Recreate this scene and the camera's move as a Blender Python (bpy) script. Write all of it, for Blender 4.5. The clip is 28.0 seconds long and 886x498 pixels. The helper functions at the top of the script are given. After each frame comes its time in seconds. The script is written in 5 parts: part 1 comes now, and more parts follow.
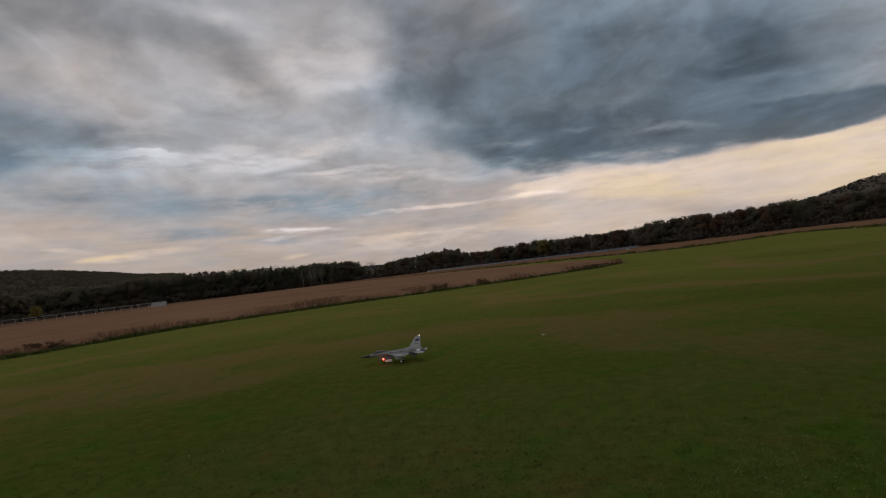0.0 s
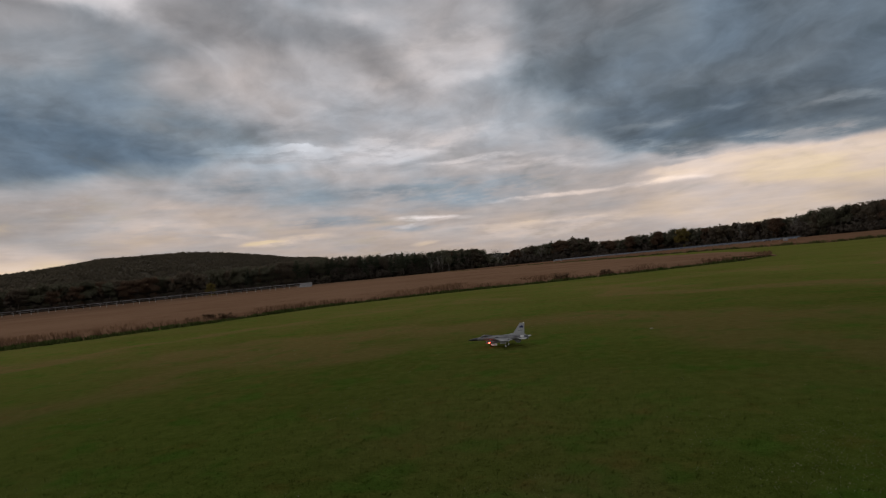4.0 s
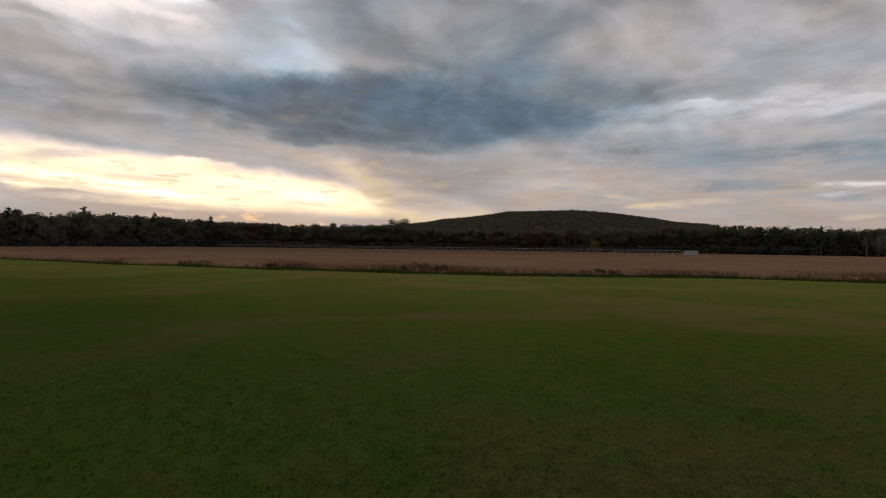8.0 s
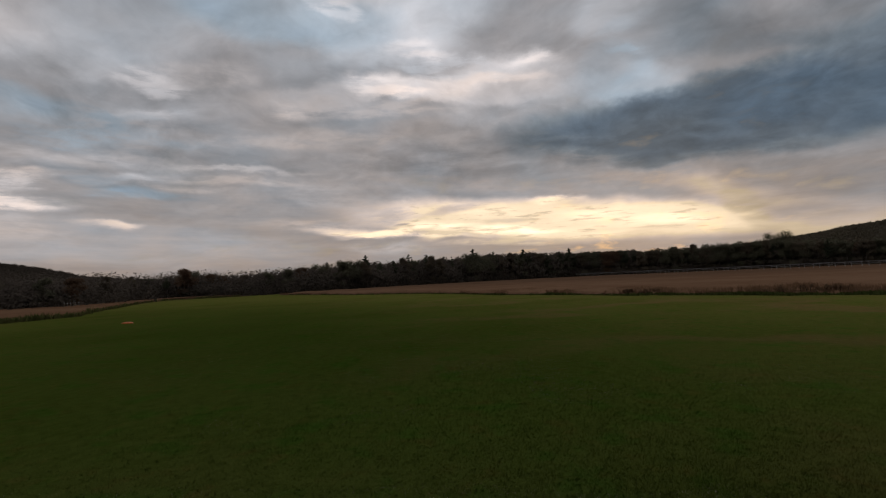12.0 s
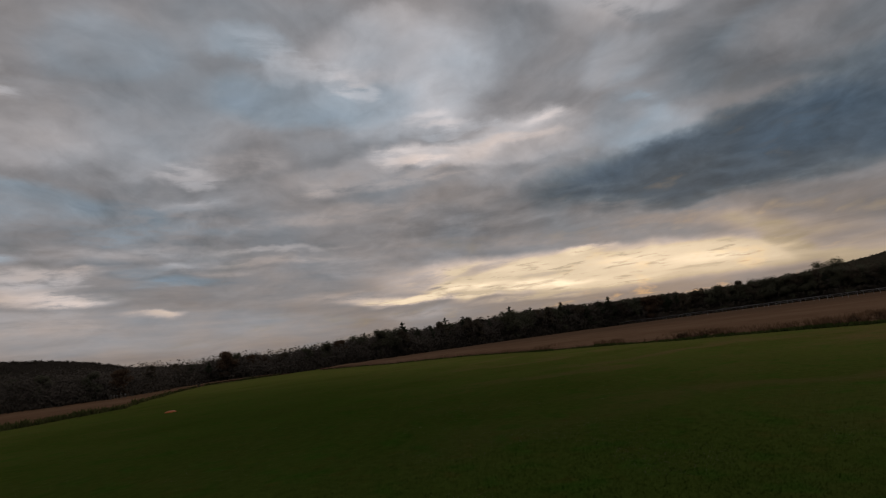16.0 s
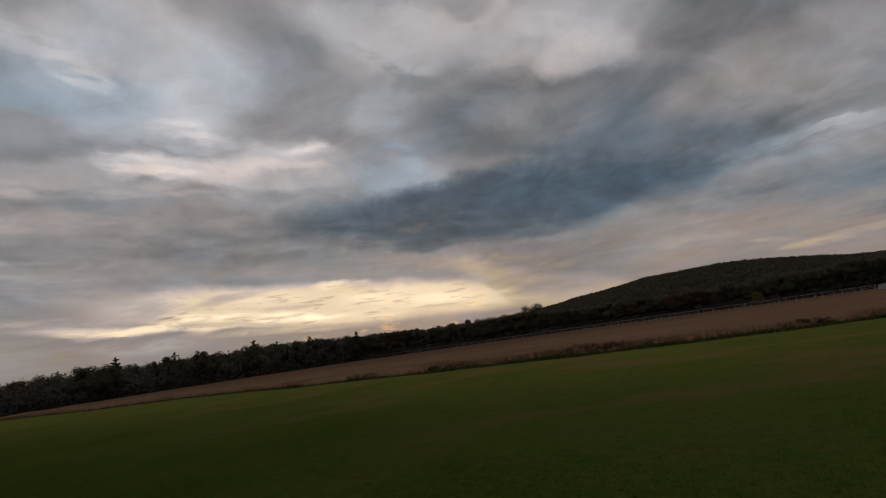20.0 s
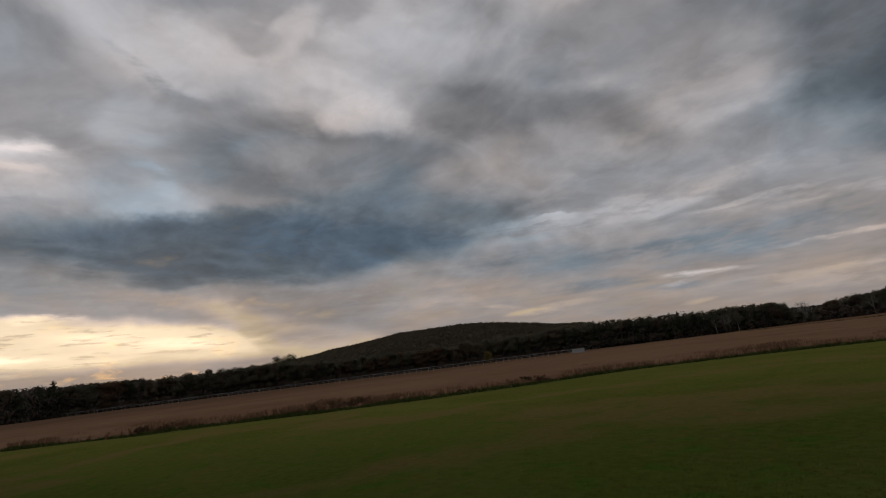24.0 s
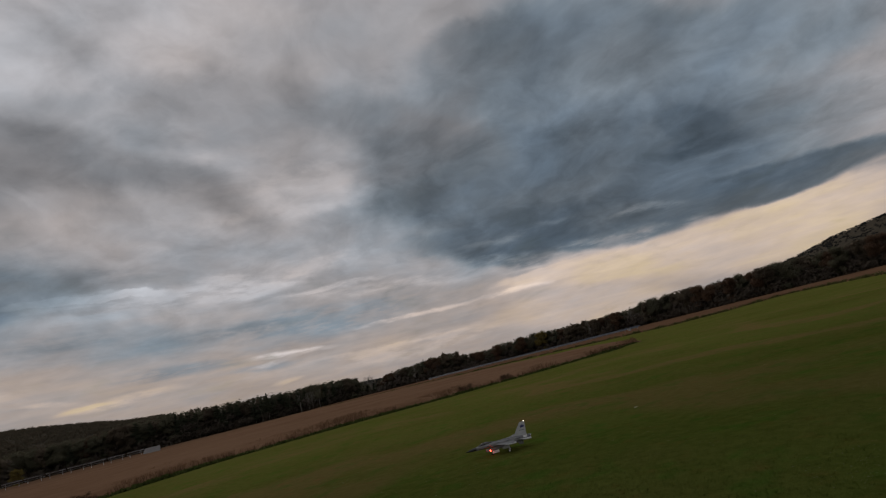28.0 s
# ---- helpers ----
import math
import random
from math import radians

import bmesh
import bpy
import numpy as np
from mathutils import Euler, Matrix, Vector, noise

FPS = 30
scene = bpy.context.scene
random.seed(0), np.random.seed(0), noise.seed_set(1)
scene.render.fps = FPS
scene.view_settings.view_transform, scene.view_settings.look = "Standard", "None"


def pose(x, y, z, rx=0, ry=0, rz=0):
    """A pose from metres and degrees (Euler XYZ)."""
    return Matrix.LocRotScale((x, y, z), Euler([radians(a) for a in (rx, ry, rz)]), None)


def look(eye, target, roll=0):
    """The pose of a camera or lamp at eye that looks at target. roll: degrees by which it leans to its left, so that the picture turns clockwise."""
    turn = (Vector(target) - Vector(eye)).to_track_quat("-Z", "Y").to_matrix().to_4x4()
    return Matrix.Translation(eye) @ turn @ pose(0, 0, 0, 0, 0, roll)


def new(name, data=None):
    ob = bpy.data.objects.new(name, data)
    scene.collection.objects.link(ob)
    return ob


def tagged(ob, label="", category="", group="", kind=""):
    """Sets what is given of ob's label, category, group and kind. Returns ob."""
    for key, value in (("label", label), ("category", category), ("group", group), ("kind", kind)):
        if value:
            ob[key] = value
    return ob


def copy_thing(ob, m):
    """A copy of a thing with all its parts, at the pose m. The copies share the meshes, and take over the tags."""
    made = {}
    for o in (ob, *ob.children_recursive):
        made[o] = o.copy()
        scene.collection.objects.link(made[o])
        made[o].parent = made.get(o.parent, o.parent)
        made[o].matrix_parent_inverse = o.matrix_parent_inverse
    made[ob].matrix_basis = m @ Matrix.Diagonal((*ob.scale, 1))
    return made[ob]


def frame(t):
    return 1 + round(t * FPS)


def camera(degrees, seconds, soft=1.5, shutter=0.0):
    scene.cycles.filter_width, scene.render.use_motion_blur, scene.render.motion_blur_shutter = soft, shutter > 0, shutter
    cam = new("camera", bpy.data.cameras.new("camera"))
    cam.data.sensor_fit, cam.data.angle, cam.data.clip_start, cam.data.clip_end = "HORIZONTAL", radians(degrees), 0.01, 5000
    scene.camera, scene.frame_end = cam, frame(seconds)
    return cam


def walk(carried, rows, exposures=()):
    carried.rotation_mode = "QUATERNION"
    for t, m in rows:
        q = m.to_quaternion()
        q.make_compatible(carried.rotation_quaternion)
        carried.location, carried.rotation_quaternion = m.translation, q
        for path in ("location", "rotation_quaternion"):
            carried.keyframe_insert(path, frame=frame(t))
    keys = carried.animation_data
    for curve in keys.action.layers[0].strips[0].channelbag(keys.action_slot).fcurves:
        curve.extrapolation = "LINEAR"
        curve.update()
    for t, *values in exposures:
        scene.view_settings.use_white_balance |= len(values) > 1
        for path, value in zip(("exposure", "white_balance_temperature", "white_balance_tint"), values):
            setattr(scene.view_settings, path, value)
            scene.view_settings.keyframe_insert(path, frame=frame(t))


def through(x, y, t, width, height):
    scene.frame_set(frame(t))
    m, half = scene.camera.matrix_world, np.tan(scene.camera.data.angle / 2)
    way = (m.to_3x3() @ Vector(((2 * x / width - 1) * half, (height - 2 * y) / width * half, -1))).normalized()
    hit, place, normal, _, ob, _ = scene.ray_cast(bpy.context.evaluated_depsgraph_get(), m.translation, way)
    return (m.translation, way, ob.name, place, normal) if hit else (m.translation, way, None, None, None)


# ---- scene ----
cam = camera(82.1, 28.0, soft=1.15)
EYE = 1.7
# seconds, east, north, heading to the left, pitch up, roll
ROWS = [
    (0, -0.00, -0.00, 0.48, 2.16, -6.94),
    (0.5, 0.25, -0.14, 5.53, 5.30, -9.17),
    (1, 0.39, -0.29, 8.27, 4.87, -13.98),
    (1.5, 0.43, -0.41, 8.21, 3.27, -13.12),
    (2, 0.38, -0.52, 7.86, 4.56, -5.18),
    (2.5, 0.17, -0.51, 13.02, 5.25, -3.84),
    (4.5, 0.57, -0.76, 15.04, 1.14, -6.01),
    (5, 0.62, -1.00, 17.90, 0.37, -4.77),
    (5.5, 0.73, -1.19, 22.02, 0.26, -4.13),
    (6, 0.78, -1.47, 27.20, -0.22, -3.06),
    (6.5, 0.81, -1.80, 34.33, 0.09, -1.78),
    (7, 0.84, -1.95, 42.70, 0.15, -0.27),
    (7.5, 1.02, -2.08, 48.21, 0.33, 0.13),
    (8, 1.09, -2.35, 55.96, -0.11, 0.82),
    (8.5, 1.38, -2.64, 63.74, -0.29, 0.79),
    (9, 1.76, -2.79, 71.17, 0.77, -0.18),
    (9.5, 2.02, -2.77, 76.93, 1.45, -1.10),
    (10, 2.16, -2.68, 81.49, 1.00, -1.35),
    (10.5, 2.34, -2.65, 85.62, 1.85, -1.41),
    (11, 2.52, -2.68, 87.04, 2.75, -2.45),
    (11.5, 2.71, -2.74, 90.50, 3.83, -2.36),
    (12, 2.91, -2.78, 94.40, 3.51, -2.46),
    (12.5, 3.03, -2.80, 97.23, 5.34, -4.68),
    (13, 3.16, -2.76, 101.20, 7.65, -5.05),
    (13.5, 3.14, -2.72, 102.94, 9.55, -4.42),
    (15.5, 2.44, -3.06, 98.69, 11.73, -6.01),
    (16, 2.23, -3.10, 97.44, 10.71, -7.42),
    (16.5, 1.98, -3.14, 96.74, 11.20, -7.82),
    (17, 1.65, -3.21, 92.32, 11.81, -8.30),
    (17.5, 1.43, -3.29, 90.84, 10.85, -5.92),
    (18, 1.22, -3.28, 90.47, 10.39, -7.12),
    (18.5, 0.89, -3.33, 85.92, 9.57, -7.42),
    (19, 0.47, -3.53, 76.33, 11.33, -8.85),
    (19.5, 0.08, -3.62, 71.10, 9.31, -6.12),
    (20, -0.18, -3.49, 69.53, 10.78, -8.02),
    (20.5, -0.49, -3.24, 63.64, 12.38, -8.33),
    (21, -0.81, -3.03, 59.26, 11.75, -6.59),
    (21.5, -1.01, -2.86, 57.42, 9.99, -5.12),
    (23.5, -1.55, -2.22, 45.58, 12.71, -6.77),
    (24, -1.66, -2.13, 42.41, 12.90, -7.21),
    (24.5, -1.78, -2.05, 38.53, 13.10, -8.10),
    (25, -1.87, -1.91, 34.31, 13.22, -8.76),
    (25.5, -1.88, -1.66, 29.53, 13.42, -9.28),
    (26, -1.83, -1.38, 23.56, 14.06, -8.87),
    (26.5, -1.90, -1.05, 18.00, 14.07, -9.75),
    (27, -2.00, -0.76, 11.97, 13.82, -11.15),
    (27.5, -1.94, -0.59, 4.18, 14.07, -13.40),
    (28, -1.94, -0.50, -2.87, 13.40, -14.28),
]


def eye_pose(x, y, yaw, pitch, roll):
    return pose(x, y, EYE, 0, 0, yaw) @ pose(0, 0, 0, 90 + pitch) @ pose(0, 0, 0, 0, 0, roll)


walk(cam, [(t, eye_pose(x, y, yaw, pitch, roll)) for t, x, y, yaw, pitch, roll in ROWS],
     exposures=[(0.0, 0.25), (5.0, 0.3), (8.0, 0.25), (10.0, 0.0), (12.0, -0.12), (13.0, -0.24), (15.5, -0.48), (17.0, -0.53), (20.0, -0.4), (22.5, -0.3), (25.0, -0.18), (28.0, -0.02)])

# ---- sky and sun ----
# bearings are in degrees to the left of the first view
class Net:
    """Small helper that wires shader nodes."""

    def __init__(self, tree):
        self.tree = tree
        tree.nodes.clear()

    def node(self, kind, **values):
        n = self.tree.nodes.new(kind)
        for key, value in values.items():
            setattr(n, key, value)
        return n

    def put(self, socket, value):
        if isinstance(value, bpy.types.NodeSocket):
            self.tree.links.new(value, socket)
        elif value is not None:
            socket.default_value = value

    def math(self, op, a, b=None, c=None, clamp=False):
        n = self.node("ShaderNodeMath", operation=op, use_clamp=clamp)
        for s, v in zip(n.inputs, (a, b, c)):
            self.put(s, v)
        return n.outputs[0]

    def vec(self, op, a, b=None):
        n = self.node("ShaderNodeVectorMath", operation=op)
        self.put(n.inputs[0], a)
        if op == "SCALE":
            self.put(n.inputs["Scale"], b)
        else:
            self.put(n.inputs[1], b)
        return n.outputs["Value" if op in ("LENGTH", "DOT_PRODUCT", "DISTANCE") else "Vector"]

    def xyz(self, x, y, z=0.0):
        n = self.node("ShaderNodeCombineXYZ")
        for s, v in zip(n.inputs, (x, y, z)):
            self.put(s, v)
        return n.outputs[0]

    def noise(self, where, scale, detail=4.0, rough=0.55, distortion=0.0, colour=False):
        n = self.node("ShaderNodeTexNoise")
        self.put(n.inputs["Vector"], where)
        n.inputs["Scale"].default_value = scale
        n.inputs["Detail"].default_value = detail
        n.inputs["Roughness"].default_value = rough
        n.inputs["Distortion"].default_value = distortion
        return n.outputs["Color" if colour else "Fac"]

    def ramp(self, fac, stops, mode="LINEAR"):
        n = self.node("ShaderNodeValToRGB")
        n.color_ramp.interpolation = mode
        els = n.color_ramp.elements
        while len(els) < len(stops):
            els.new(0.5)
        for e, (p, c) in zip(els, stops):
            e.position = p
            e.color = (*c, 1) if len(c) == 3 else c
        self.put(n.inputs[0], fac)
        return n.outputs[0]

    def mix(self, fac, a, b, mode="MIX"):
        n = self.node("ShaderNodeMix", data_type="RGBA", blend_type=mode)
        self.put(n.inputs[0], fac)
        for s, v in ((n.inputs[6], a), (n.inputs[7], b)):
            if isinstance(v, tuple):
                v = (*v, 1)
            self.put(s, v)
        return n.outputs[2]

    def span(self, v, a, b, c=0.0, d=1.0, mode="SMOOTHSTEP"):
        n = self.node("ShaderNodeMapRange", interpolation_type=mode)
        for s, x in zip(n.inputs, (v, a, b, c, d)):
            self.put(s, x)
        return n.outputs[0]


SUN_BEARING, SUN_HEIGHT = 74.0, 4.0
world = bpy.data.worlds.new("dusk_sky")
scene.world = world
world.use_nodes = True
w = Net(world.node_tree)
way = w.node("ShaderNodeTexCoord").outputs["Generated"]
split = w.node("ShaderNodeSeparateXYZ")
w.put(split.inputs[0], way)
dx, dy, dz = split.outputs
bearing = w.math("MULTIPLY", w.math("ARCTAN2", w.math("MULTIPLY", dx, -1.0), dy), 180 / math.pi)
height = w.math("MULTIPLY", w.math("ARCSINE", dz), 180 / math.pi)
# cloud deck: a level sheet of cloud seen in perspective, flatter and finer towards the horizon
lifted = w.math("MAXIMUM", dz, 0.0)
deck = w.vec("SCALE", w.xyz(dx, dy), w.math("DIVIDE", 1.0, w.math("ADD", lifted, 0.24)))
drift = w.vec("SUBTRACT", w.noise(deck, 1.9, 4.0, 0.5, colour=True), (0.5, 0.5, 0.5))
fray = w.vec("SUBTRACT", w.noise(w.vec("MULTIPLY", way, (1.0, 1.0, 1.5)), 7.0, 6.0, 0.54, colour=True), (0.5, 0.5, 0.5))
ragged = w.vec("ADD", w.vec("MULTIPLY", drift, (6.0, 3.5, 0.0)), w.vec("MULTIPLY", fray, (5.5, 4.5, 0.0)))
fade = w.span(height, 0.0, 22.0, 0.16, 1.0)
place = w.vec("ADD", w.xyz(bearing, height), w.vec("SCALE", ragged, fade))
breaks = w.span(w.noise(w.vec("ADD", w.vec("MULTIPLY", w.xyz(bearing, height), (0.16, 0.75, 1.0)), w.vec("SCALE", drift, 1.2)), 1.3, 6.0, 0.6), 0.36, 0.58, 0.25, 1.0)
sums, made, spot = [0.60, w.span(height, 14.0, 3.0, 0.0, 0.2)], [], [place]


def mass(b, h, half_width, half_height, slope, tone, warmth, cover, core=0.0):
    """A mass of the cloud deck with a tone and a warmth of its own, by bearing and height in degrees."""
    made.append(b)
    if len(made) % 10 == 0:  # keeps the shader's running sums short
        spot[0] = w.vec("ADD", place, w.xyz(w.math("MULTIPLY", sums[0], 1e-6), 0.0))
    m = w.node("ShaderNodeMapping", vector_type="TEXTURE")
    m.inputs["Location"].default_value = (b, h, 0)
    m.inputs["Rotation"].default_value = (0, 0, radians(slope))
    m.inputs["Scale"].default_value = (half_width * 1.22, half_height * 1.3, 1)
    w.put(m.inputs["Vector"], spot[0])
    reach = w.vec("LENGTH", m.outputs[0])
    inside = w.span(reach, 1.0, core or (0.5 if half_height > 1 else 0.25), 0.0, cover)
    if half_height < 1.5 and not core:
        inside = w.math("MULTIPLY", inside, breaks)
    sums[0] = w.math("MULTIPLY_ADD", inside, w.math("SUBTRACT", tone, sums[0]), sums[0])
    sums[1] = w.math("MULTIPLY_ADD", inside, w.math("SUBTRACT", warmth, sums[1]), sums[1])


mass(30.0, 35.3, 28.0, 11.95, -3, 0.669, 0.1, 0.8)
mass(40.7, 38.5, 8.6, 2.75, -12, 0.737, 0.15, 0.7)
mass(27.6, 31.1, 15.1, 2.21, -2, 0.619, 0, 0.5)
mass(39.1, 24.9, 10.5, 3.14, -0, 0.619, 0, 0.6)
mass(12.0, 22.7, 11.9, 1.86, 2, 0.745, 0.15, 0.6)
mass(24.2, 27.0, 3.5, 1.44, -3, 0.720, 0.1, 0.6)
mass(20.9, 20.7, 2.3, 0.60, -2, 0.796, 0.1, 0.7)
mass(3.8, 27.2, 2.5, 1.83, 24, 0.651, 0.1, 0.6)
mass(-24.7, 24.3, 23.0, 7.79, 12, 0.482, -0.45, 0.85)
mass(-25.5, 30.3, 11.5, 4.65, 22, 0.438, -0.4, 0.8)
mass(-41.3, 22.3, 8.9, 3.62, 22, 0.529, -0.4, 0.7)
mass(-17.4, 30.1, 11.4, 5.05, 11, 0.438, -0.35, 0.5)
mass(-21.0, 16.8, 23.0, 6.38, 7, 0.386, -0.5, 0.9)
mass(-2.4, 26.4, 9.3, 4.31, -28, 0.494, -0.2, 0.6)
mass(-14.0, 13.0, 15.8, 2.91, 5, 0.357, -0.55, 0.9)
mass(-32.1, 17.5, 3.9, 2.02, 32, 0.328, -0.6, 0.7)
mass(-32.7, 15.5, 4.7, 1.03, 8, 0.313, -0.6, 0.7)
mass(-15.3, 33.5, 7.0, 2.73, 8, 0.386, -0.3, 0.5)
mass(-25.0, 11.3, 4.7, 0.50, 3, 0.552, -0.2, 0.75)
mass(-9.1, 12.6, 6.2, 0.50, -2, 0.498, -0.2, 0.6)
mass(-36.2, 11.7, 2.8, 0.59, 6, 0.498, -0.2, 0.6)
mass(-40.3, 20.3, 2.1, 0.84, 9, 0.494, -0.3, 0.6)
mass(-14.4, 13.2, 4.1, 0.48, -5, 0.467, -0.3, 0.5)
mass(-26.9, 6.4, 20.0, 2.15, 2, 0.735, 0.57, 0.92)
mass(-33.9, 4.5, 11.7, 2.21, 4, 0.712, 0.53, 0.9)
mass(-16.1, 3.5, 9.6, 2.20, 6, 0.702, 0.36, 0.8)
mass(-38.1, 5.3, 6.7, 1.62, -0, 0.743, 0.53, 0.8)
mass(-10.9, 6.8, 5.5, 0.48, 0, 0.858, 0.47, 0.85)
mass(-16.2, 8.6, 7.5, 0.41, 3, 0.730, 0.3, 0.6)
mass(2.0, 11.7, 8.8, 1.14, 9, 0.584, 0, 0.7)
mass(4.0, 10.5, 13.1, 0.57, 6, 0.702, 0.1, 0.7)
mass(33.7, 14.6, 5.8, 1.12, -2, 0.751, 0, 0.85)
mass(19.5, 14.3, 9.9, 1.05, 0, 0.718, 0.05, 0.8)
mass(15.5, 17.1, 11.8, 1.12, 7, 0.623, 0, 0.5)
mass(10.9, 8.8, 10.4, 1.37, 3, 0.544, -0.3, 0.8)
mass(26.2, 9.1, 6.2, 0.93, 5, 0.572, -0.3, 0.6)
mass(15.9, 6.1, 4.5, 0.37, 4, 0.823, 0, 0.9)
mass(21.2, 7.7, 3.7, 0.30, 9, 0.702, 0, 0.6)
mass(43.3, 14.3, 4.9, 2.01, -2, 0.405, -0.7, 0.9)
mass(39.9, 9.8, 8.5, 1.28, 9, 0.576, 0.3, 0.75)
mass(42.1, 7.6, 6.0, 1.39, 5, 0.623, 0.5, 0.75)
mass(36.6, 5.6, 2.7, 0.26, 9, 0.781, 0.7, 0.8)
mass(29.2, 4.9, 4.3, 0.45, -2, 0.712, 0.5, 0.7)
mass(-10.2, 10.8, 6.6, 1.36, 12, 0.357, -0.5, 0.7)
mass(-20.7, 10.7, 8.8, 1.85, 6, 0.364, -0.5, 0.9, 0.72)
mass(-36.4, 9.9, 9.9, 1.75, 3, 0.368, -0.5, 0.9, 0.72)
mass(-17.3, 7.4, 9.1, 0.88, 2, 0.758, 0.52, 0.8, 0.72)
mass(-34.9, 6.7, 10.1, 1.08, 0, 0.751, 0.53, 0.8, 0.72)
mass(-25.0, 11.2, 4.7, 0.39, 3, 0.544, -0.2, 0.6)
mass(1.6, 7.0, 9.8, 0.25, 1, 0.783, 0.3, 0.7)
mass(11.6, 11.9, 7.9, 0.32, 2, 0.759, 0.1, 0.7)
mass(6.7, 4.4, 11.6, 0.25, 1, 0.735, 0.4, 0.7)
mass(33.1, 14.7, 6.0, 0.45, -1, 0.807, 0, 0.7, 0.72)
mass(13.5, 4.3, 14.3, 0.97, 4, 0.651, 0.2, 0.6)
mass(2.4, 3.7, 10.2, 1.10, 0, 0.718, 0.3, 0.6)
mass(6.0, 35.1, 12.4, 5.16, 6, 0.585, -0.05, 0.5)
mass(69.6, 34.2, 11.8, 3.81, -16, 0.716, 0.1, 0.8)
mass(52.2, 30.6, 6.4, 1.73, 18, 0.862, 0.15, 0.7)
mass(58.4, 36.2, 4.6, 1.90, -32, 0.813, 0.15, 0.6)
mass(48.4, 35.6, 6.3, 2.20, 7, 0.764, 0.1, 0.6)
mass(42.4, 28.9, 6.0, 1.78, 8, 0.573, 0, 0.5)
mass(36.7, 37.5, 6.6, 2.18, 14, 0.573, 0.1, 0.6)
mass(59.4, 29.6, 3.0, 1.38, 4, 0.582, 0, 0.5)
mass(74.2, 36.0, 4.7, 1.34, -14, 0.573, 0.1, 0.5)
mass(74.1, 27.1, 4.9, 2.44, -1, 0.740, -0.1, 0.6)
mass(73.4, 25.1, 2.8, 0.88, -14, 0.710, -0.2, 0.6)
mass(73.9, 21.8, 4.5, 1.99, 3, 0.599, -0.4, 0.7)
mass(19.3, 31.4, 13.0, 4.00, 1, 0.525, -0.05, 0.7)
mass(9.8, 29.8, 8.3, 3.28, 9, 0.557, 0, 0.5)
mass(25.3, 23.2, 9.3, 3.07, 6, 0.556, 0, 0.6)
mass(14.5, 21.6, 4.9, 1.78, 2, 0.642, 0.1, 0.6)
mass(24.7, 19.6, 2.8, 0.94, -14, 0.650, 0.1, 0.6)
mass(50.1, 22.7, 22.6, 4.24, 6, 0.472, -0.2, 0.8)
mass(50.3, 20.3, 18.7, 3.05, 7, 0.443, -0.4, 0.7)
mass(60.8, 15.7, 20.1, 2.58, 3, 0.381, -0.65, 0.9)
mass(55.3, 13.4, 9.6, 1.67, 2, 0.357, -0.75, 0.8)
mass(67.1, 11.8, 11.3, 1.18, 4, 0.410, -0.2, 0.8)
mass(-2.5, 26.4, 13.5, 3.43, 22, 0.454, -0.15, 0.65)
mass(-4.4, 21.0, 10.2, 5.02, 15, 0.399, -0.3, 0.6)
mass(43.2, 35.2, 13.2, 3.34, 1, 0.789, 0.1, 0.35)
mass(24.0, 13.6, 11.0, 1.13, -0, 0.719, 0, 0.85)
mass(12.2, 14.8, 7.9, 0.89, -1, 0.684, 0.15, 0.7)
mass(33.7, 10.3, 13.8, 1.77, 4, 0.548, -0.2, 0.7)
mass(14.5, 7.7, 8.5, 1.07, -1, 0.535, -0.3, 0.5)
mass(39.0, 7.6, 11.9, 1.50, 8, 0.633, 0.3, 0.7)
mass(33.0, 4.5, 3.1, 0.37, 2, 0.780, 0.6, 0.7)
mass(66.0, 9.3, 12.6, 1.19, 5, 0.642, 0.5, 0.8)
mass(63.1, 7.7, 6.5, 1.52, 14, 0.762, 0.8, 0.7)
mass(69.4, 5.4, 8.6, 1.72, 7, 0.841, 0.9, 0.9)
mass(70.7, 6.0, 3.8, 0.46, 0, 0.973, 1, 0.8)
mass(99.9, 29.7, 11.3, 6.03, -1, 0.862, -0.1, 0.8)
mass(102.3, 34.8, 6.3, 2.27, -13, 0.809, 0, 0.6)
mass(74.7, 34.4, 10.9, 3.39, 14, 0.809, 0.05, 0.7)
mass(55.8, 31.3, 12.7, 3.44, 9, 0.798, 0.1, 0.7)
mass(49.6, 28.0, 4.9, 2.33, 3, 0.867, 0.1, 0.5)
mass(63.1, 36.0, 4.5, 1.75, 16, 0.600, 0, 0.6)
mass(30.4, 25.3, 13.8, 3.63, 14, 0.463, 0, 0.8)
mass(57.7, 27.2, 3.2, 1.19, 10, 0.615, 0, 0.6)
mass(58.9, 24.4, 6.3, 1.83, 2, 0.584, -0.3, 0.6)
mass(100.9, 22.1, 3.9, 0.92, 3, 0.976, 0.35, 0.85)
mass(85.2, 21.7, 9.3, 2.64, 5, 0.885, 0.05, 0.8)
mass(83.3, 23.4, 4.1, 0.70, 1, 0.966, 0.2, 0.7)
mass(97.5, 25.8, 3.1, 1.04, -0, 0.942, 0.1, 0.6)
mass(73.5, 19.9, 5.3, 2.17, 5, 0.786, -0.3, 0.7)
mass(98.7, 18.9, 8.7, 1.05, -1, 0.746, 0.3, 0.6)
mass(45.3, 17.9, 14.6, 4.22, 11, 0.454, -0.5, 0.7)
mass(80.1, 13.6, 11.4, 1.53, 8, 0.463, -0.1, 0.8)
mass(67.3, 13.9, 19.2, 2.86, 4, 0.383, -0.55, 0.9)
mass(54.0, 14.7, 15.8, 2.64, 8, 0.392, -0.75, 0.9)
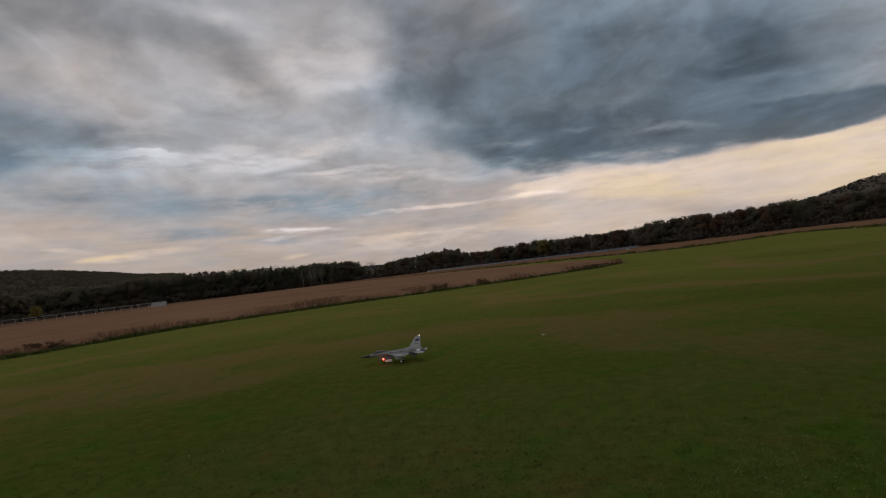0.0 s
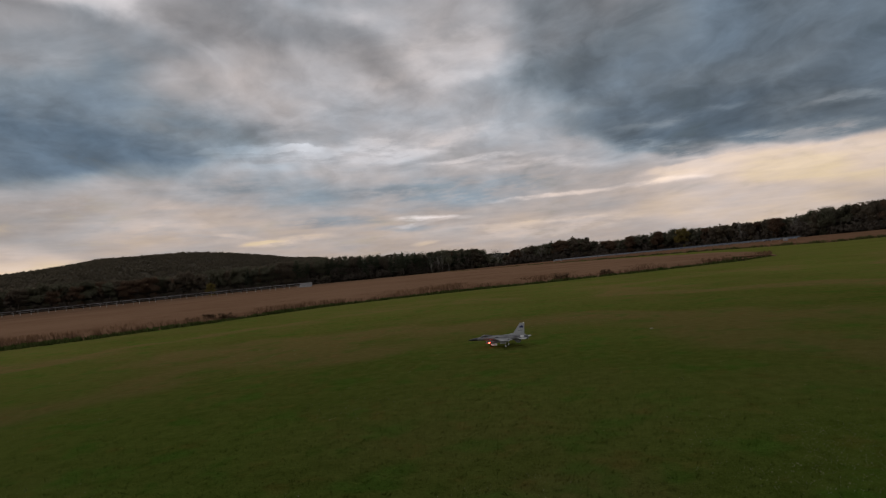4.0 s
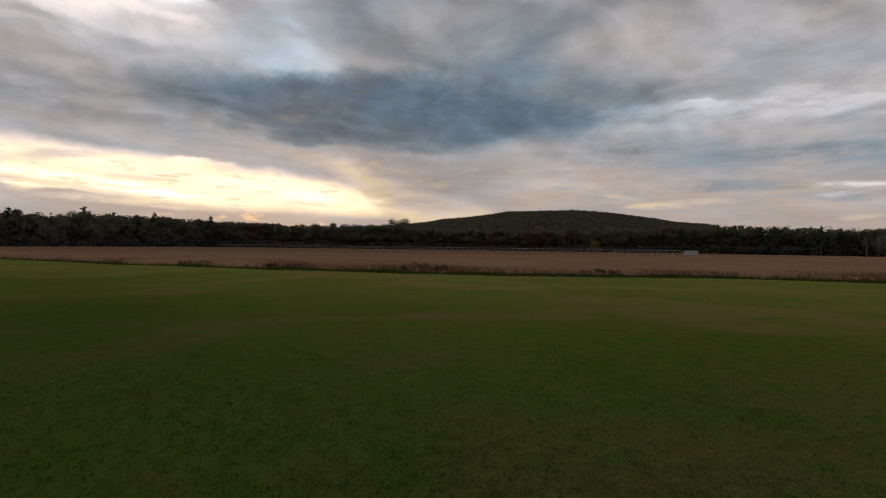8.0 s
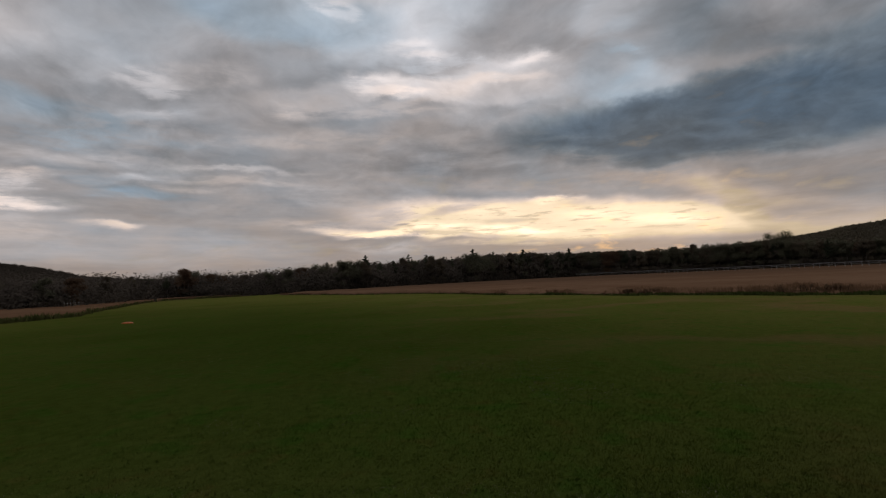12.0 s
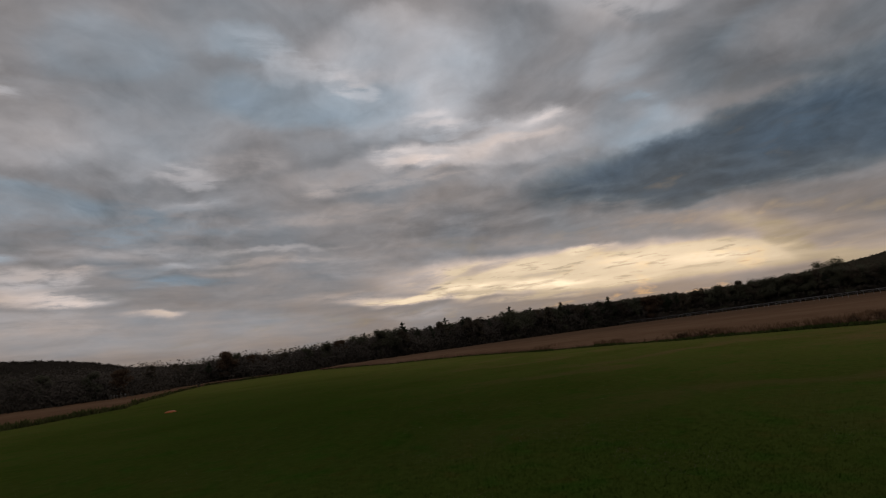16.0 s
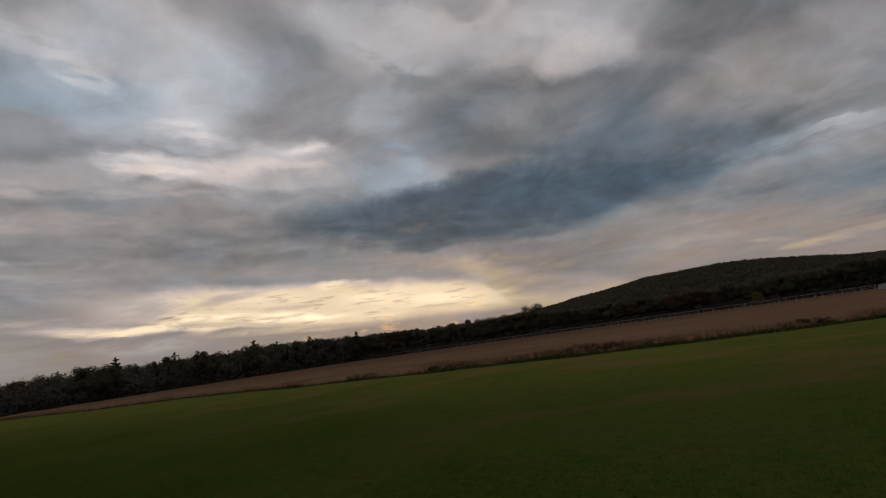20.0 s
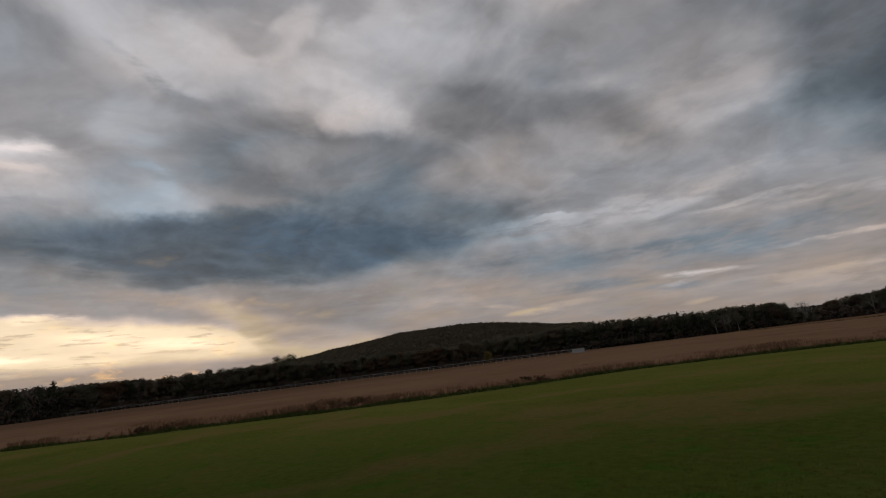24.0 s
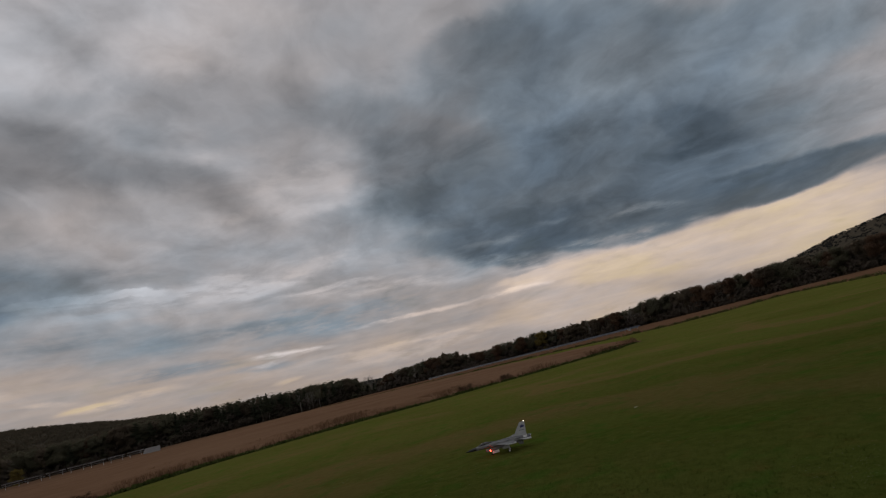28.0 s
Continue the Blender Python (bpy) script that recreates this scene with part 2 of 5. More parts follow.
mass(98.6, 15.7, 8.8, 1.42, 1, 0.579, 0.2, 0.85)
mass(97.5, 13.1, 9.7, 0.85, -0, 0.687, 0.3, 0.6)
mass(90.2, 10.8, 18.6, 0.80, 6, 0.638, 0.3, 0.6)
mass(83.5, 6.4, 22.1, 2.35, 4, 1.012, 0.9, 0.85)
mass(100.7, 5.5, 5.4, 0.40, -2, 1.119, 1, 0.8)
mass(87.7, 5.3, 13.6, 0.63, 5, 1.180, 1, 0.9)
mass(81.7, 8.6, 3.5, 0.54, 1, 1.119, 0.8, 0.8)
mass(73.1, 5.8, 9.7, 0.74, 9, 1.119, 1, 0.7)
mass(89.5, 7.6, 6.4, 0.68, 3, 1.017, 0.9, 0.6)
mass(100.7, 4.0, 5.6, 0.79, 4, 0.736, 0.2, 0.8)
mass(87.8, 3.9, 8.2, 0.40, 2, 0.895, 0.7, 0.6)
mass(86.9, 6.3, 3.7, 0.29, -1, 0.810, 0.6, 0.7)
mass(98.7, 6.3, 1.1, 0.21, -2, 0.589, 0.3, 0.8)
mass(71.7, 4.5, 2.9, 0.19, 3, 0.786, 0.6, 0.7)
mass(55.9, 3.9, 5.8, 1.72, -2, 0.815, 0.8, 0.7)
mass(47.7, 6.9, 9.6, 1.21, 5, 0.687, 0.4, 0.7)
mass(129.0, 4.9, 19.1, 2.04, 3, 0.675, 0, 0.85)
mass(131.4, 31.0, 8.1, 3.02, -9, 0.644, -0.25, 0.7)
mass(136.9, 26.6, 5.7, 1.27, 1, 0.660, -0.1, 0.5)
mass(110.5, 27.8, 11.9, 2.90, 1, 0.699, -0.4, 0.7)
mass(117.5, 33.1, 5.1, 1.59, -3, 0.760, -0.3, 0.6)
mass(144.8, 29.3, 4.3, 1.10, 12, 1.152, -0.1, 0.85)
mass(142.5, 25.8, 3.9, 1.19, -5, 0.873, -0.1, 0.6)
mass(113.6, 32.1, 6.4, 1.44, 12, 0.874, -0.15, 0.6)
mass(106.3, 29.5, 5.2, 1.27, 27, 0.905, -0.05, 0.6)
mass(140.1, 21.2, 6.8, 2.00, -7, 0.782, 0, 0.6)
mass(131.8, 22.7, 6.7, 2.19, 11, 0.739, 0.05, 0.6)
mass(124.0, 20.3, 4.2, 1.05, 11, 0.843, 0.1, 0.7)
mass(93.9, 24.0, 7.5, 1.48, 10, 0.837, -0.1, 0.6)
mass(92.6, 21.1, 12.3, 1.69, 4, 0.946, 0.2, 0.8)
mass(98.9, 20.8, 3.8, 0.67, -2, 1.051, 0.5, 0.8)
mass(87.4, 21.7, 1.9, 0.53, 4, 1.009, 0.1, 0.7)
mass(109.7, 18.8, 4.0, 0.99, -9, 0.822, 0.2, 0.6)
mass(138.9, 16.9, 7.6, 1.55, 1, 0.660, -0.5, 0.7)
mass(127.7, 14.5, 10.4, 1.44, -1, 0.623, -0.3, 0.8)
mass(135.3, 12.3, 4.1, 0.97, 3, 0.591, -0.2, 0.7)
mass(142.8, 11.5, 2.6, 0.98, -11, 0.660, -0.4, 0.6)
mass(124.7, 17.0, 8.0, 0.82, -6, 0.792, 0, 0.5)
mass(103.0, 15.7, 15.5, 1.64, 3, 0.618, 0.05, 0.8)
mass(88.8, 13.2, 18.8, 1.35, 5, 0.528, 0, 0.7)
mass(108.1, 13.1, 13.2, 0.82, 3, 0.598, 0, 0.7)
mass(116.1, 12.5, 7.9, 0.37, 2, 0.822, 0.2, 0.6)
mass(138.6, 10.1, 7.1, 1.04, 1, 0.911, 0.2, 0.6)
mass(143.1, 9.1, 1.5, 0.49, 4, 1.297, 0.2, 0.9)
mass(135.4, 8.3, 3.5, 0.43, 9, 1.108, 0.6, 0.85)
mass(127.2, 10.9, 3.9, 0.58, -5, 0.879, 0.1, 0.6)
mass(126.1, 9.5, 4.0, 0.65, -3, 0.712, -0.6, 0.8)
mass(137.9, 7.0, 7.5, 0.52, 1, 0.792, 0.1, 0.5)
mass(126.9, 6.4, 2.3, 0.29, 3, 0.978, 0.6, 0.8)
mass(106.7, 9.9, 5.6, 1.27, 4, 0.709, 0.15, 0.6)
mass(101.4, 7.6, 4.5, 1.14, 5, 0.760, 0.2, 0.6)
mass(104.1, 5.7, 6.1, 0.57, 6, 1.051, 0.85, 0.85)
mass(82.0, 20.7, 14.6, 2.53, -11, 0.662, -0.1, 0.6)
mass(56.9, 22.8, 9.7, 2.75, -1, 0.573, -0.05, 0.6)
mass(30.1, 19.3, 15.9, 2.87, 4, 0.610, 0.05, 0.55)
mass(38.3, 17.0, 10.8, 1.23, 3, 0.471, -0.2, 0.5)
mass(33.2, 12.5, 4.5, 0.68, -1, 0.654, -0.2, 0.8)
mass(26.3, 12.6, 5.3, 0.75, -0, 0.632, 0.05, 0.8)
mass(18.4, 11.4, 4.1, 0.79, -8, 0.643, 0.1, 0.7)
mass(36.8, 10.6, 6.2, 0.82, 0, 0.435, -0.5, 0.6)
mass(21.5, 9.5, 7.6, 0.72, 4, 0.478, -0.3, 0.7)
mass(20.2, 7.8, 5.9, 0.46, 2, 0.606, 0.1, 0.6)
mass(26.2, 6.6, 6.2, 0.77, 1, 0.514, -0.45, 0.8)
mass(19.2, 5.2, 4.7, 0.41, 1, 0.551, -0.4, 0.7)
mass(17.4, 5.5, 2.6, 0.25, -7, 0.736, 0, 0.8)
mass(34.2, 4.7, 2.7, 0.35, -3, 0.717, 0.7, 0.8)
mass(16.6, 3.3, 1.8, 0.29, -2, 0.699, 0.5, 0.7)
mass(63.3, 6.4, 3.4, 1.38, 48, 0.662, 0.85, 0.6)
mass(54.4, 7.9, 6.6, 1.38, -10, 0.522, 0.45, 0.7)
mass(42.6, 6.0, 6.5, 0.86, 3, 0.587, 0.5, 0.6)
mass(80.0, 8.4, 2.2, 0.51, -0, 0.872, 0.6, 0.8)
mass(93.6, 5.2, 4.0, 0.60, -9, 0.872, 0.8, 0.8)
mass(80.7, 4.6, 7.2, 0.57, -1, 0.903, 0.9, 0.8)
mass(70.3, 4.3, 7.8, 0.55, -5, 0.888, 0.9, 0.7)
mass(91.1, 2.5, 6.7, 0.52, -5, 0.587, 0.15, 0.7)
mass(92.0, 8.0, 5.8, 0.60, -10, 0.699, 0.4, 0.6)
mass(129.1, 24.1, 13.3, 3.16, -6, 0.722, -0.05, 0.45)
mass(130.4, 12.5, 9.8, 0.96, -1, 0.768, 0.15, 0.5)
mass(107.7, 20.3, 7.5, 1.53, -4, 0.768, 0.2, 0.5)
mass(59.8, 8.6, 9.1, 1.64, 11, 0.532, 0.15, 0.75)
mass(58.4, 5.4, 6.3, 1.00, 8, 0.631, 0.6, 0.7)
mass(126.8, 16.3, 9.3, 0.88, -3, 0.568, -0.25, 0.5)
mass(112.8, 33.9, 15.2, 3.27, 4, 0.685, -0.2, 0.4)
mass(33.0, 21.5, 11.0, 3.6, -4, 0.700, 0.1, 0.45)
mass(40.0, 11.6, 7.0, 1.9, 3, 0.660, 0.1, 0.35)
mass(55.0, 7.0, 8.0, 3.2, 0, 0.560, 0.1, 0.4)
mass(124.1, 13.6, 9.7, 0.75, -3, 0.502, -0.1, 0.65)
mass(122.1, 16.3, 4.8, 0.54, -10, 0.529, -0.1, 0.55)
mass(98.9, 13.0, 16.1, 0.82, 5, 0.534, 0, 0.65)
mass(129.9, 16.6, 3.5, 1.23, 12, 0.557, -0.4, 0.55)
mass(87.1, 15.5, 11.9, 0.95, 5, 0.529, -0.1, 0.55)
mass(104.6, 16.3, 8.0, 0.49, 2, 0.697, 0.3, 0.55)
mass(108.4, 19.0, 5.2, 1.49, -3, 0.744, 0.25, 0.5)
mass(120.3, 21.4, 7.2, 1.19, -8, 0.726, 0.15, 0.45)
mass(99.7, 21.3, 5.3, 0.67, 5, 0.965, 0.35, 0.75)
mass(87.2, 21.9, 6.5, 0.67, 3, 0.888, 0.25, 0.65)
mass(95.9, 25.2, 3.3, 0.48, 1, 0.897, 0.2, 0.6)
mass(105.6, 30.5, 3.6, 1.37, -7, 0.849, 0, 0.45)
mass(113.3, 31.2, 3.2, 1.55, -11, 0.811, -0.1, 0.45)
mass(116.7, 11.5, 9.2, 0.52, 1, 0.744, 0.3, 0.65)
mass(101.1, 9.8, 5.5, 0.88, 7, 0.557, 0, 0.55)
mass(100.7, 7.1, 2.6, 1.13, -13, 0.660, 0.1, 0.4)
mass(98.1, 5.2, 9.8, 0.31, 4, 1.067, 0.75, 0.65)
mass(72.5, 22.7, 2.2, 0.47, 4, 0.707, -0.4, 0.55)
mass(61.3, 21.6, 4.6, 0.97, 10, 0.484, -0.2, 0.45)
mass(72.7, 31.0, 7.0, 0.79, 19, 0.543, -0.1, 0.45)
mass(138.9, 15.7, 5.0, 1.26, 1, 0.663, -0.2, 0.5)
mass(140.5, 11.9, 2.8, 0.69, 3, 0.875, -0.45, 0.55)
mass(136.7, 5.8, 7.1, 1.14, 4, 0.750, 0.1, 0.6)
mass(137.7, 3.8, 5.6, 0.76, 3, 0.689, 0.05, 0.5)
mass(129.2, 10.7, 6.2, 0.90, 10, 0.550, -0.3, 0.65)
mass(123.7, 9.5, 5.1, 0.59, -0, 0.567, -0.35, 0.55)
mass(112.4, 13.8, 11.9, 1.05, 1, 0.593, -0.05, 0.5)
mass(111.5, 15.5, 10.9, 0.86, -0, 0.715, 0.3, 0.5)
mass(134.5, 10.7, 4.9, 0.48, -6, 0.821, 0.35, 0.6)
mass(121.4, 10.5, 6.2, 0.42, 2, 0.759, 0.3, 0.5)
mass(136.3, 8.4, 6.6, 0.89, 4, 0.875, 0.42, 0.8)
mass(134.3, 7.7, 3.2, 0.37, 0, 0.992, 0.55, 0.8)
mass(128.0, 6.4, 3.0, 0.34, 5, 0.821, 0.45, 0.7)
mass(107.8, 6.6, 6.9, 0.82, 2, 0.750, 0.4, 0.55)
mass(116.1, 4.4, 9.6, 1.10, 0, 0.654, -0.1, 0.5)
mass(141.6, 9.0, 1.5, 0.63, 6, 1.091, 0.45, 0.9)
mass(-22.0, 9.2, 11.0, 0.8, 4, 0.600, 0.2, 0.6)
tone, warm = sums
bent = w.vec("ADD", deck, w.vec("SCALE", drift, 0.5))
billow = w.noise(bent, 3.4, 7.0, 0.56)
shade = w.math("SUBTRACT", w.noise(bent, 3.4, 5.0, 0.55), w.noise(w.vec("ADD", bent, (0.07, 0.02, 0.0)), 3.4, 5.0, 0.55))
curl = w.vec("ADD", w.vec("MULTIPLY", way, (1.0, 1.0, 1.5)), w.vec("SCALE", drift, 0.1))
wisp = w.noise(w.vec("ADD", curl, w.vec("SCALE", fray, 0.05)), 8.0, 8.0, 0.58)
patchy = w.span(w.noise(w.vec("ADD", deck, (7.3, 2.1, 0.0)), 1.7, 2.0, 0.5), 0.40, 0.62)
streak = w.noise(w.vec("ADD", w.vec("MULTIPLY", w.xyz(bearing, height), (0.12, 1.1, 1.0)), w.vec("SCALE", drift, 0.6)), 1.0, 4.0, 0.6)
relief = w.math("ADD", w.math("MULTIPLY", w.math("SUBTRACT", billow, 0.5), 0.13), w.math("MULTIPLY", shade, 0.2))
relief = w.math("ADD", relief, w.math("MULTIPLY", w.math("SUBTRACT", wisp, 0.5), w.math("ADD", w.math("MULTIPLY", patchy, 0.15), 0.09)))
relief = w.math("MULTIPLY", relief, w.span(height, 2.0, 16.0, 0.25, 1.0))
relief = w.math("ADD", relief, w.math("MULTIPLY", w.math("SUBTRACT", streak, 0.5), w.span(height, 16.0, 6.0, 0.0, 0.11)))
fleck = w.noise(w.vec("ADD", w.vec("MULTIPLY", w.xyz(bearing, height), (0.30, 2.1, 1.0)), w.vec("SCALE", drift, 0.8)), 1.0, 5.0, 0.6)
relief = w.math("ADD", relief, w.math("MULTIPLY", w.span(fleck, 0.52, 0.66, 0.0, -0.16), w.math("MULTIPLY", w.span(tone, 0.82, 0.98), w.span(height, 10.0, 8.0))))
value = w.math("POWER", w.math("MAXIMUM", w.math("ADD", tone, relief), 0.02), 2.2)
hue = w.span(w.noise(w.vec("ADD", deck, (3.1, 9.4, 0.0)), 2.2, 3.0, 0.5), 0.3, 0.7, -0.22, 0.22, "LINEAR")
tint = w.math("ADD", w.math("ADD", w.math("MULTIPLY", warm, 1.25), w.span(height, 10.0, 3.0, 0.0, 0.22)), w.math("ADD", hue, w.math("MULTIPLY", w.math("SUBTRACT", streak, 0.5), w.span(height, 16.0, 6.0, 0.0, 0.45))))
tinted = w.ramp(w.span(tint, -1.0, 1.0, 0.0, 1.0, "LINEAR"), [(0.0, (0.69, 1.0, 1.38)), (0.3, (0.85, 1.0, 1.16)), (0.5, (1.005, 0.985, 1.03)),
                                                              (0.75, (1.14, 0.962, 0.88)), (0.88, (1.19, 0.957, 0.79)), (1.0, (1.22, 0.97, 0.68))])
cloud = w.vec("SCALE", tinted, value)
air = w.node("ShaderNodeTexSky", sky_type="NISHITA", sun_disc=False, sun_elevation=radians(SUN_HEIGHT),
             sun_rotation=radians(-SUN_BEARING), altitude=100.0)
clear = w.mix(1.0, air.outputs[0], (0.10, 0.10, 0.10), "MULTIPLY")
seen = w.mix(w.span(billow, 0.25, 0.45, 0.85, 0.98), clear, cloud)
back = w.node("ShaderNodeBackground")
w.put(back.inputs["Color"], seen)
back.inputs["Strength"].default_value = 1.0
w.put(w.node("ShaderNodeOutputWorld").inputs["Surface"], back.outputs[0])

sun = new("sun", bpy.data.lights.new("sun", "SUN"))
sun.data.energy, sun.data.angle, sun.data.color = 0.25, radians(16), (1.0, 0.82, 0.6)
sb, sh = radians(SUN_BEARING), radians(SUN_HEIGHT + 3)
sun.matrix_world = look((0, 0, 50), (50 * math.sin(sb) * math.cos(sh), -50 * math.cos(sb) * math.cos(sh), 50 - 50 * math.sin(sh)))

# ---- materials ----
def material(name, colours, rough=0.8, metal=0.0, scale=4.0, scale2=40.0, bump=0.3, spread=0.15, gloss=0.3, space="Object", random=0.0):
    """A surface that varies between the given colours at two scales, with a fine relief."""
    m = bpy.data.materials.new(name)
    m.use_nodes = True
    n = Net(m.node_tree)
    at = n.node("ShaderNodeTexCoord").outputs[space]
    broad = n.noise(at, scale, 4.0, 0.6)
    fine = n.noise(at, scale2, 5.0, 0.65)
    fac = n.math("ADD", n.math("MULTIPLY", broad, 0.65), n.math("MULTIPLY", fine, 0.35))
    if random:
        r = n.node("ShaderNodeObjectInfo").outputs["Random"]
        isl = n.node("ShaderNodeNewGeometry").outputs["Random Per Island"]
        fac = n.math("ADD", fac, n.math("MULTIPLY", n.math("SUBTRACT", n.math("ADD", n.math("MULTIPLY", r, 0.5), n.math("MULTIPLY", isl, 0.5)), 0.5), random))
    k = len(colours)
    stops = [(0.5 + (i / max(k - 1, 1) - 0.5) * 2 * spread, c) for i, c in enumerate(colours)]
    colour = n.ramp(fac, stops)
    bsdf = n.node("ShaderNodeBsdfPrincipled")
    n.put(bsdf.inputs["Base Color"], colour)
    n.put(bsdf.inputs["Roughness"], n.span(fine, 0.2, 0.8, max(rough - 0.1, 0.02), min(rough + 0.1, 1.0), "LINEAR"))
    bsdf.inputs["Metallic"].default_value = metal
    bsdf.inputs["Specular IOR Level"].default_value = gloss
    if bump:
        b = n.node("ShaderNodeBump")
        b.inputs["Strength"].default_value = bump
        b.inputs["Distance"].default_value = 0.02
        n.put(b.inputs["Height"], fine)
        n.put(bsdf.inputs["Normal"], b.outputs[0])
    n.put(n.node("ShaderNodeOutputMaterial").inputs["Surface"], bsdf.outputs[0])
    return m


def foliage(name, colours, through=0.35, grain=0.12):
    """Leaves: matt, a little light shining through, colour varied leaf by leaf and tree by tree."""
    m = bpy.data.materials.new(name)
    m.use_nodes = True
    n = Net(m.node_tree)
    at = n.node("ShaderNodeTexCoord").outputs["Object"]
    r = n.node("ShaderNodeObjectInfo").outputs["Random"]
    isl = n.node("ShaderNodeNewGeometry").outputs["Random Per Island"]
    fac = n.math("ADD", n.math("MULTIPLY", r, 0.3), n.math("MULTIPLY", isl, 0.15))
    fac = n.math("ADD", fac, n.math("MULTIPLY", n.noise(at, grain, 3.0, 0.5), 0.4))
    colour = n.ramp(fac, [(0.25, colours[0]), (0.75, colours[1])])
    d = n.node("ShaderNodeBsdfDiffuse")
    t = n.node("ShaderNodeBsdfTranslucent")
    soft = n.vec("NORMALIZE", n.vec("ADD", n.vec("SCALE", n.node("ShaderNodeNewGeometry").outputs["Normal"], 0.42), (0.0, 0.0, 0.8)))
    n.put(d.inputs["Normal"], soft)
    n.put(d.inputs["Color"], colour)
    n.put(t.inputs["Color"], colour)
    both = n.node("ShaderNodeMixShader")
    both.inputs[0].default_value = through
    n.put(both.inputs[1], d.outputs[0])
    n.put(both.inputs[2], t.outputs[0])
    n.put(n.node("ShaderNodeOutputMaterial").inputs["Surface"], both.outputs[0])
    return m


def glowing(name, colour, strength):
    m = bpy.data.materials.new(name)
    m.use_nodes = True
    n = Net(m.node_tree)
    e = n.node("ShaderNodeEmission")
    e.inputs["Color"].default_value = (*colour, 1)
    e.inputs["Strength"].default_value = strength
    n.put(n.node("ShaderNodeOutputMaterial").inputs["Surface"], e.outputs[0])
    return m


def lawn_colour(n, at):
    """Mown grass: green, drier along the take-off strip, lusher to the west and darkened there as backlit."""
    patch = n.noise(at, 0.11, 5.0, 0.6, 0.4)
    worn = n.noise(n.vec("ADD", at, (31.0, 7.0, 0.0)), 0.28, 2.0, 0.5)
    tuft = n.noise(at, 5.0, 5.0, 0.7)
    fine = n.noise(at, 42.0, 4.0, 0.7)
    mow = n.node("ShaderNodeMapping")
    mow.inputs["Rotation"].default_value = (0, 0, radians(-33))
    mow.inputs["Scale"].default_value = (0.05, 0.55, 1.0)
    n.put(mow.inputs["Vector"], at)
    swath = n.noise(mow.outputs[0], 1.0, 2.0, 0.5)
    fac = n.math("ADD", n.math("MULTIPLY", patch, 0.3), n.math("MULTIPLY", tuft, 0.42))
    fac = n.math("ADD", fac, n.math("MULTIPLY", fine, 0.38))
    fac = n.math("ADD", fac, n.math("MULTIPLY", swath, 0.08))
    green = n.ramp(fac, [(0.36, (0.042, 0.054, 0.009)), (0.5, (0.079, 0.091, 0.017)), (0.64, (0.126, 0.134, 0.031))])
    dry = n.ramp(tuft, [(0.3, (0.138, 0.104, 0.036)), (0.7, (0.188, 0.138, 0.053))])
    strip = n.node("ShaderNodeMapping", vector_type="TEXTURE")
    strip.inputs["Location"].default_value = (4.0, 18.0, 0.0)
    strip.inputs["Rotation"].default_value = (0, 0, radians(29))
    strip.inputs["Scale"].default_value = (85.0, 19.0, 1.0)
    n.put(strip.inputs["Vector"], n.vec("ADD", at, n.vec("SCALE", n.vec("SUBTRACT", n.noise(at, 0.08, 3.0, 0.5, colour=True), (0.5, 0.5, 0.5)), 14.0)))
    runway = n.span(n.vec("LENGTH", strip.outputs[0]), 1.0, 0.1, 0.0, 0.8)
    colour = n.mix(n.span(n.math("ADD", worn, runway), 0.3, 1.25, 0.0, 1.0), green, dry)
    # greener grass to the west, with its backlit darkening multiplied into the colour
    lush_backlit = n.node("ShaderNodeMapping", vector_type="TEXTURE")
    lush_backlit.inputs["Location"].default_value = (-14.0, -11.0, 0.0)
    lush_backlit.inputs["Rotation"].default_value = (0, 0, radians(35))
    lush_backlit.inputs["Scale"].default_value = (72.0, 26.5, 1.0)
    n.put(lush_backlit.inputs["Vector"], at)
    colour = n.mix(n.span(n.vec("LENGTH", lush_backlit.outputs[0]), 1.0, 0.0, 0.0, 0.85), colour, n.mix(1.0, colour, (0.23, 0.42, 0.25), "MULTIPLY"))
    clover = n.noise(n.vec("ADD", at, (3.0, 17.0, 0.0)), 1.3, 3.0, 0.55)
    thatch = n.noise(n.vec("ADD", at, (11.0, 5.0, 0.0)), 2.1, 4.0, 0.6)
    colour = n.mix(n.span(clover, 0.52, 0.68, 0.0, 0.8), colour, n.mix(1.0, colour, (0.68, 1.04, 0.75), "MULTIPLY"))
    colour = n.mix(n.span(thatch, 0.54, 0.70, 0.0, 0.8), colour, n.mix(1.0, colour, (1.22, 0.93, 1.05), "MULTIPLY"))
    return colour, tuft, fine


def lawn_material():
    m = bpy.data.materials.new("mown_grass")
    m.use_nodes = True
    n = Net(m.node_tree)
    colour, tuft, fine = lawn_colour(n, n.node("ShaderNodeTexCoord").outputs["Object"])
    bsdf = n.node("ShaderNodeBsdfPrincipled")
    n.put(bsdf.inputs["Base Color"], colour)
    bsdf.inputs["Roughness"].default_value = 0.95
    bsdf.inputs["Specular IOR Level"].default_value = 0.0
    bsdf.inputs["Sheen Weight"].default_value = 0.05
    bsdf.inputs["Sheen Roughness"].default_value = 0.25
    bsdf.inputs["Sheen Tint"].default_value = (0.5, 0.56, 0.08, 1)
    b = n.node("ShaderNodeBump")
    b.inputs["Strength"].default_value = 0.6
    b.inputs["Distance"].default_value = 0.04
    n.put(b.inputs["Height"], n.math("ADD", n.math("MULTIPLY", tuft, 0.6), n.math("MULTIPLY", fine, 0.5)))
    n.put(bsdf.inputs["Normal"], b.outputs[0])
    n.put(n.node("ShaderNodeOutputMaterial").inputs["Surface"], bsdf.outputs[0])
    return m


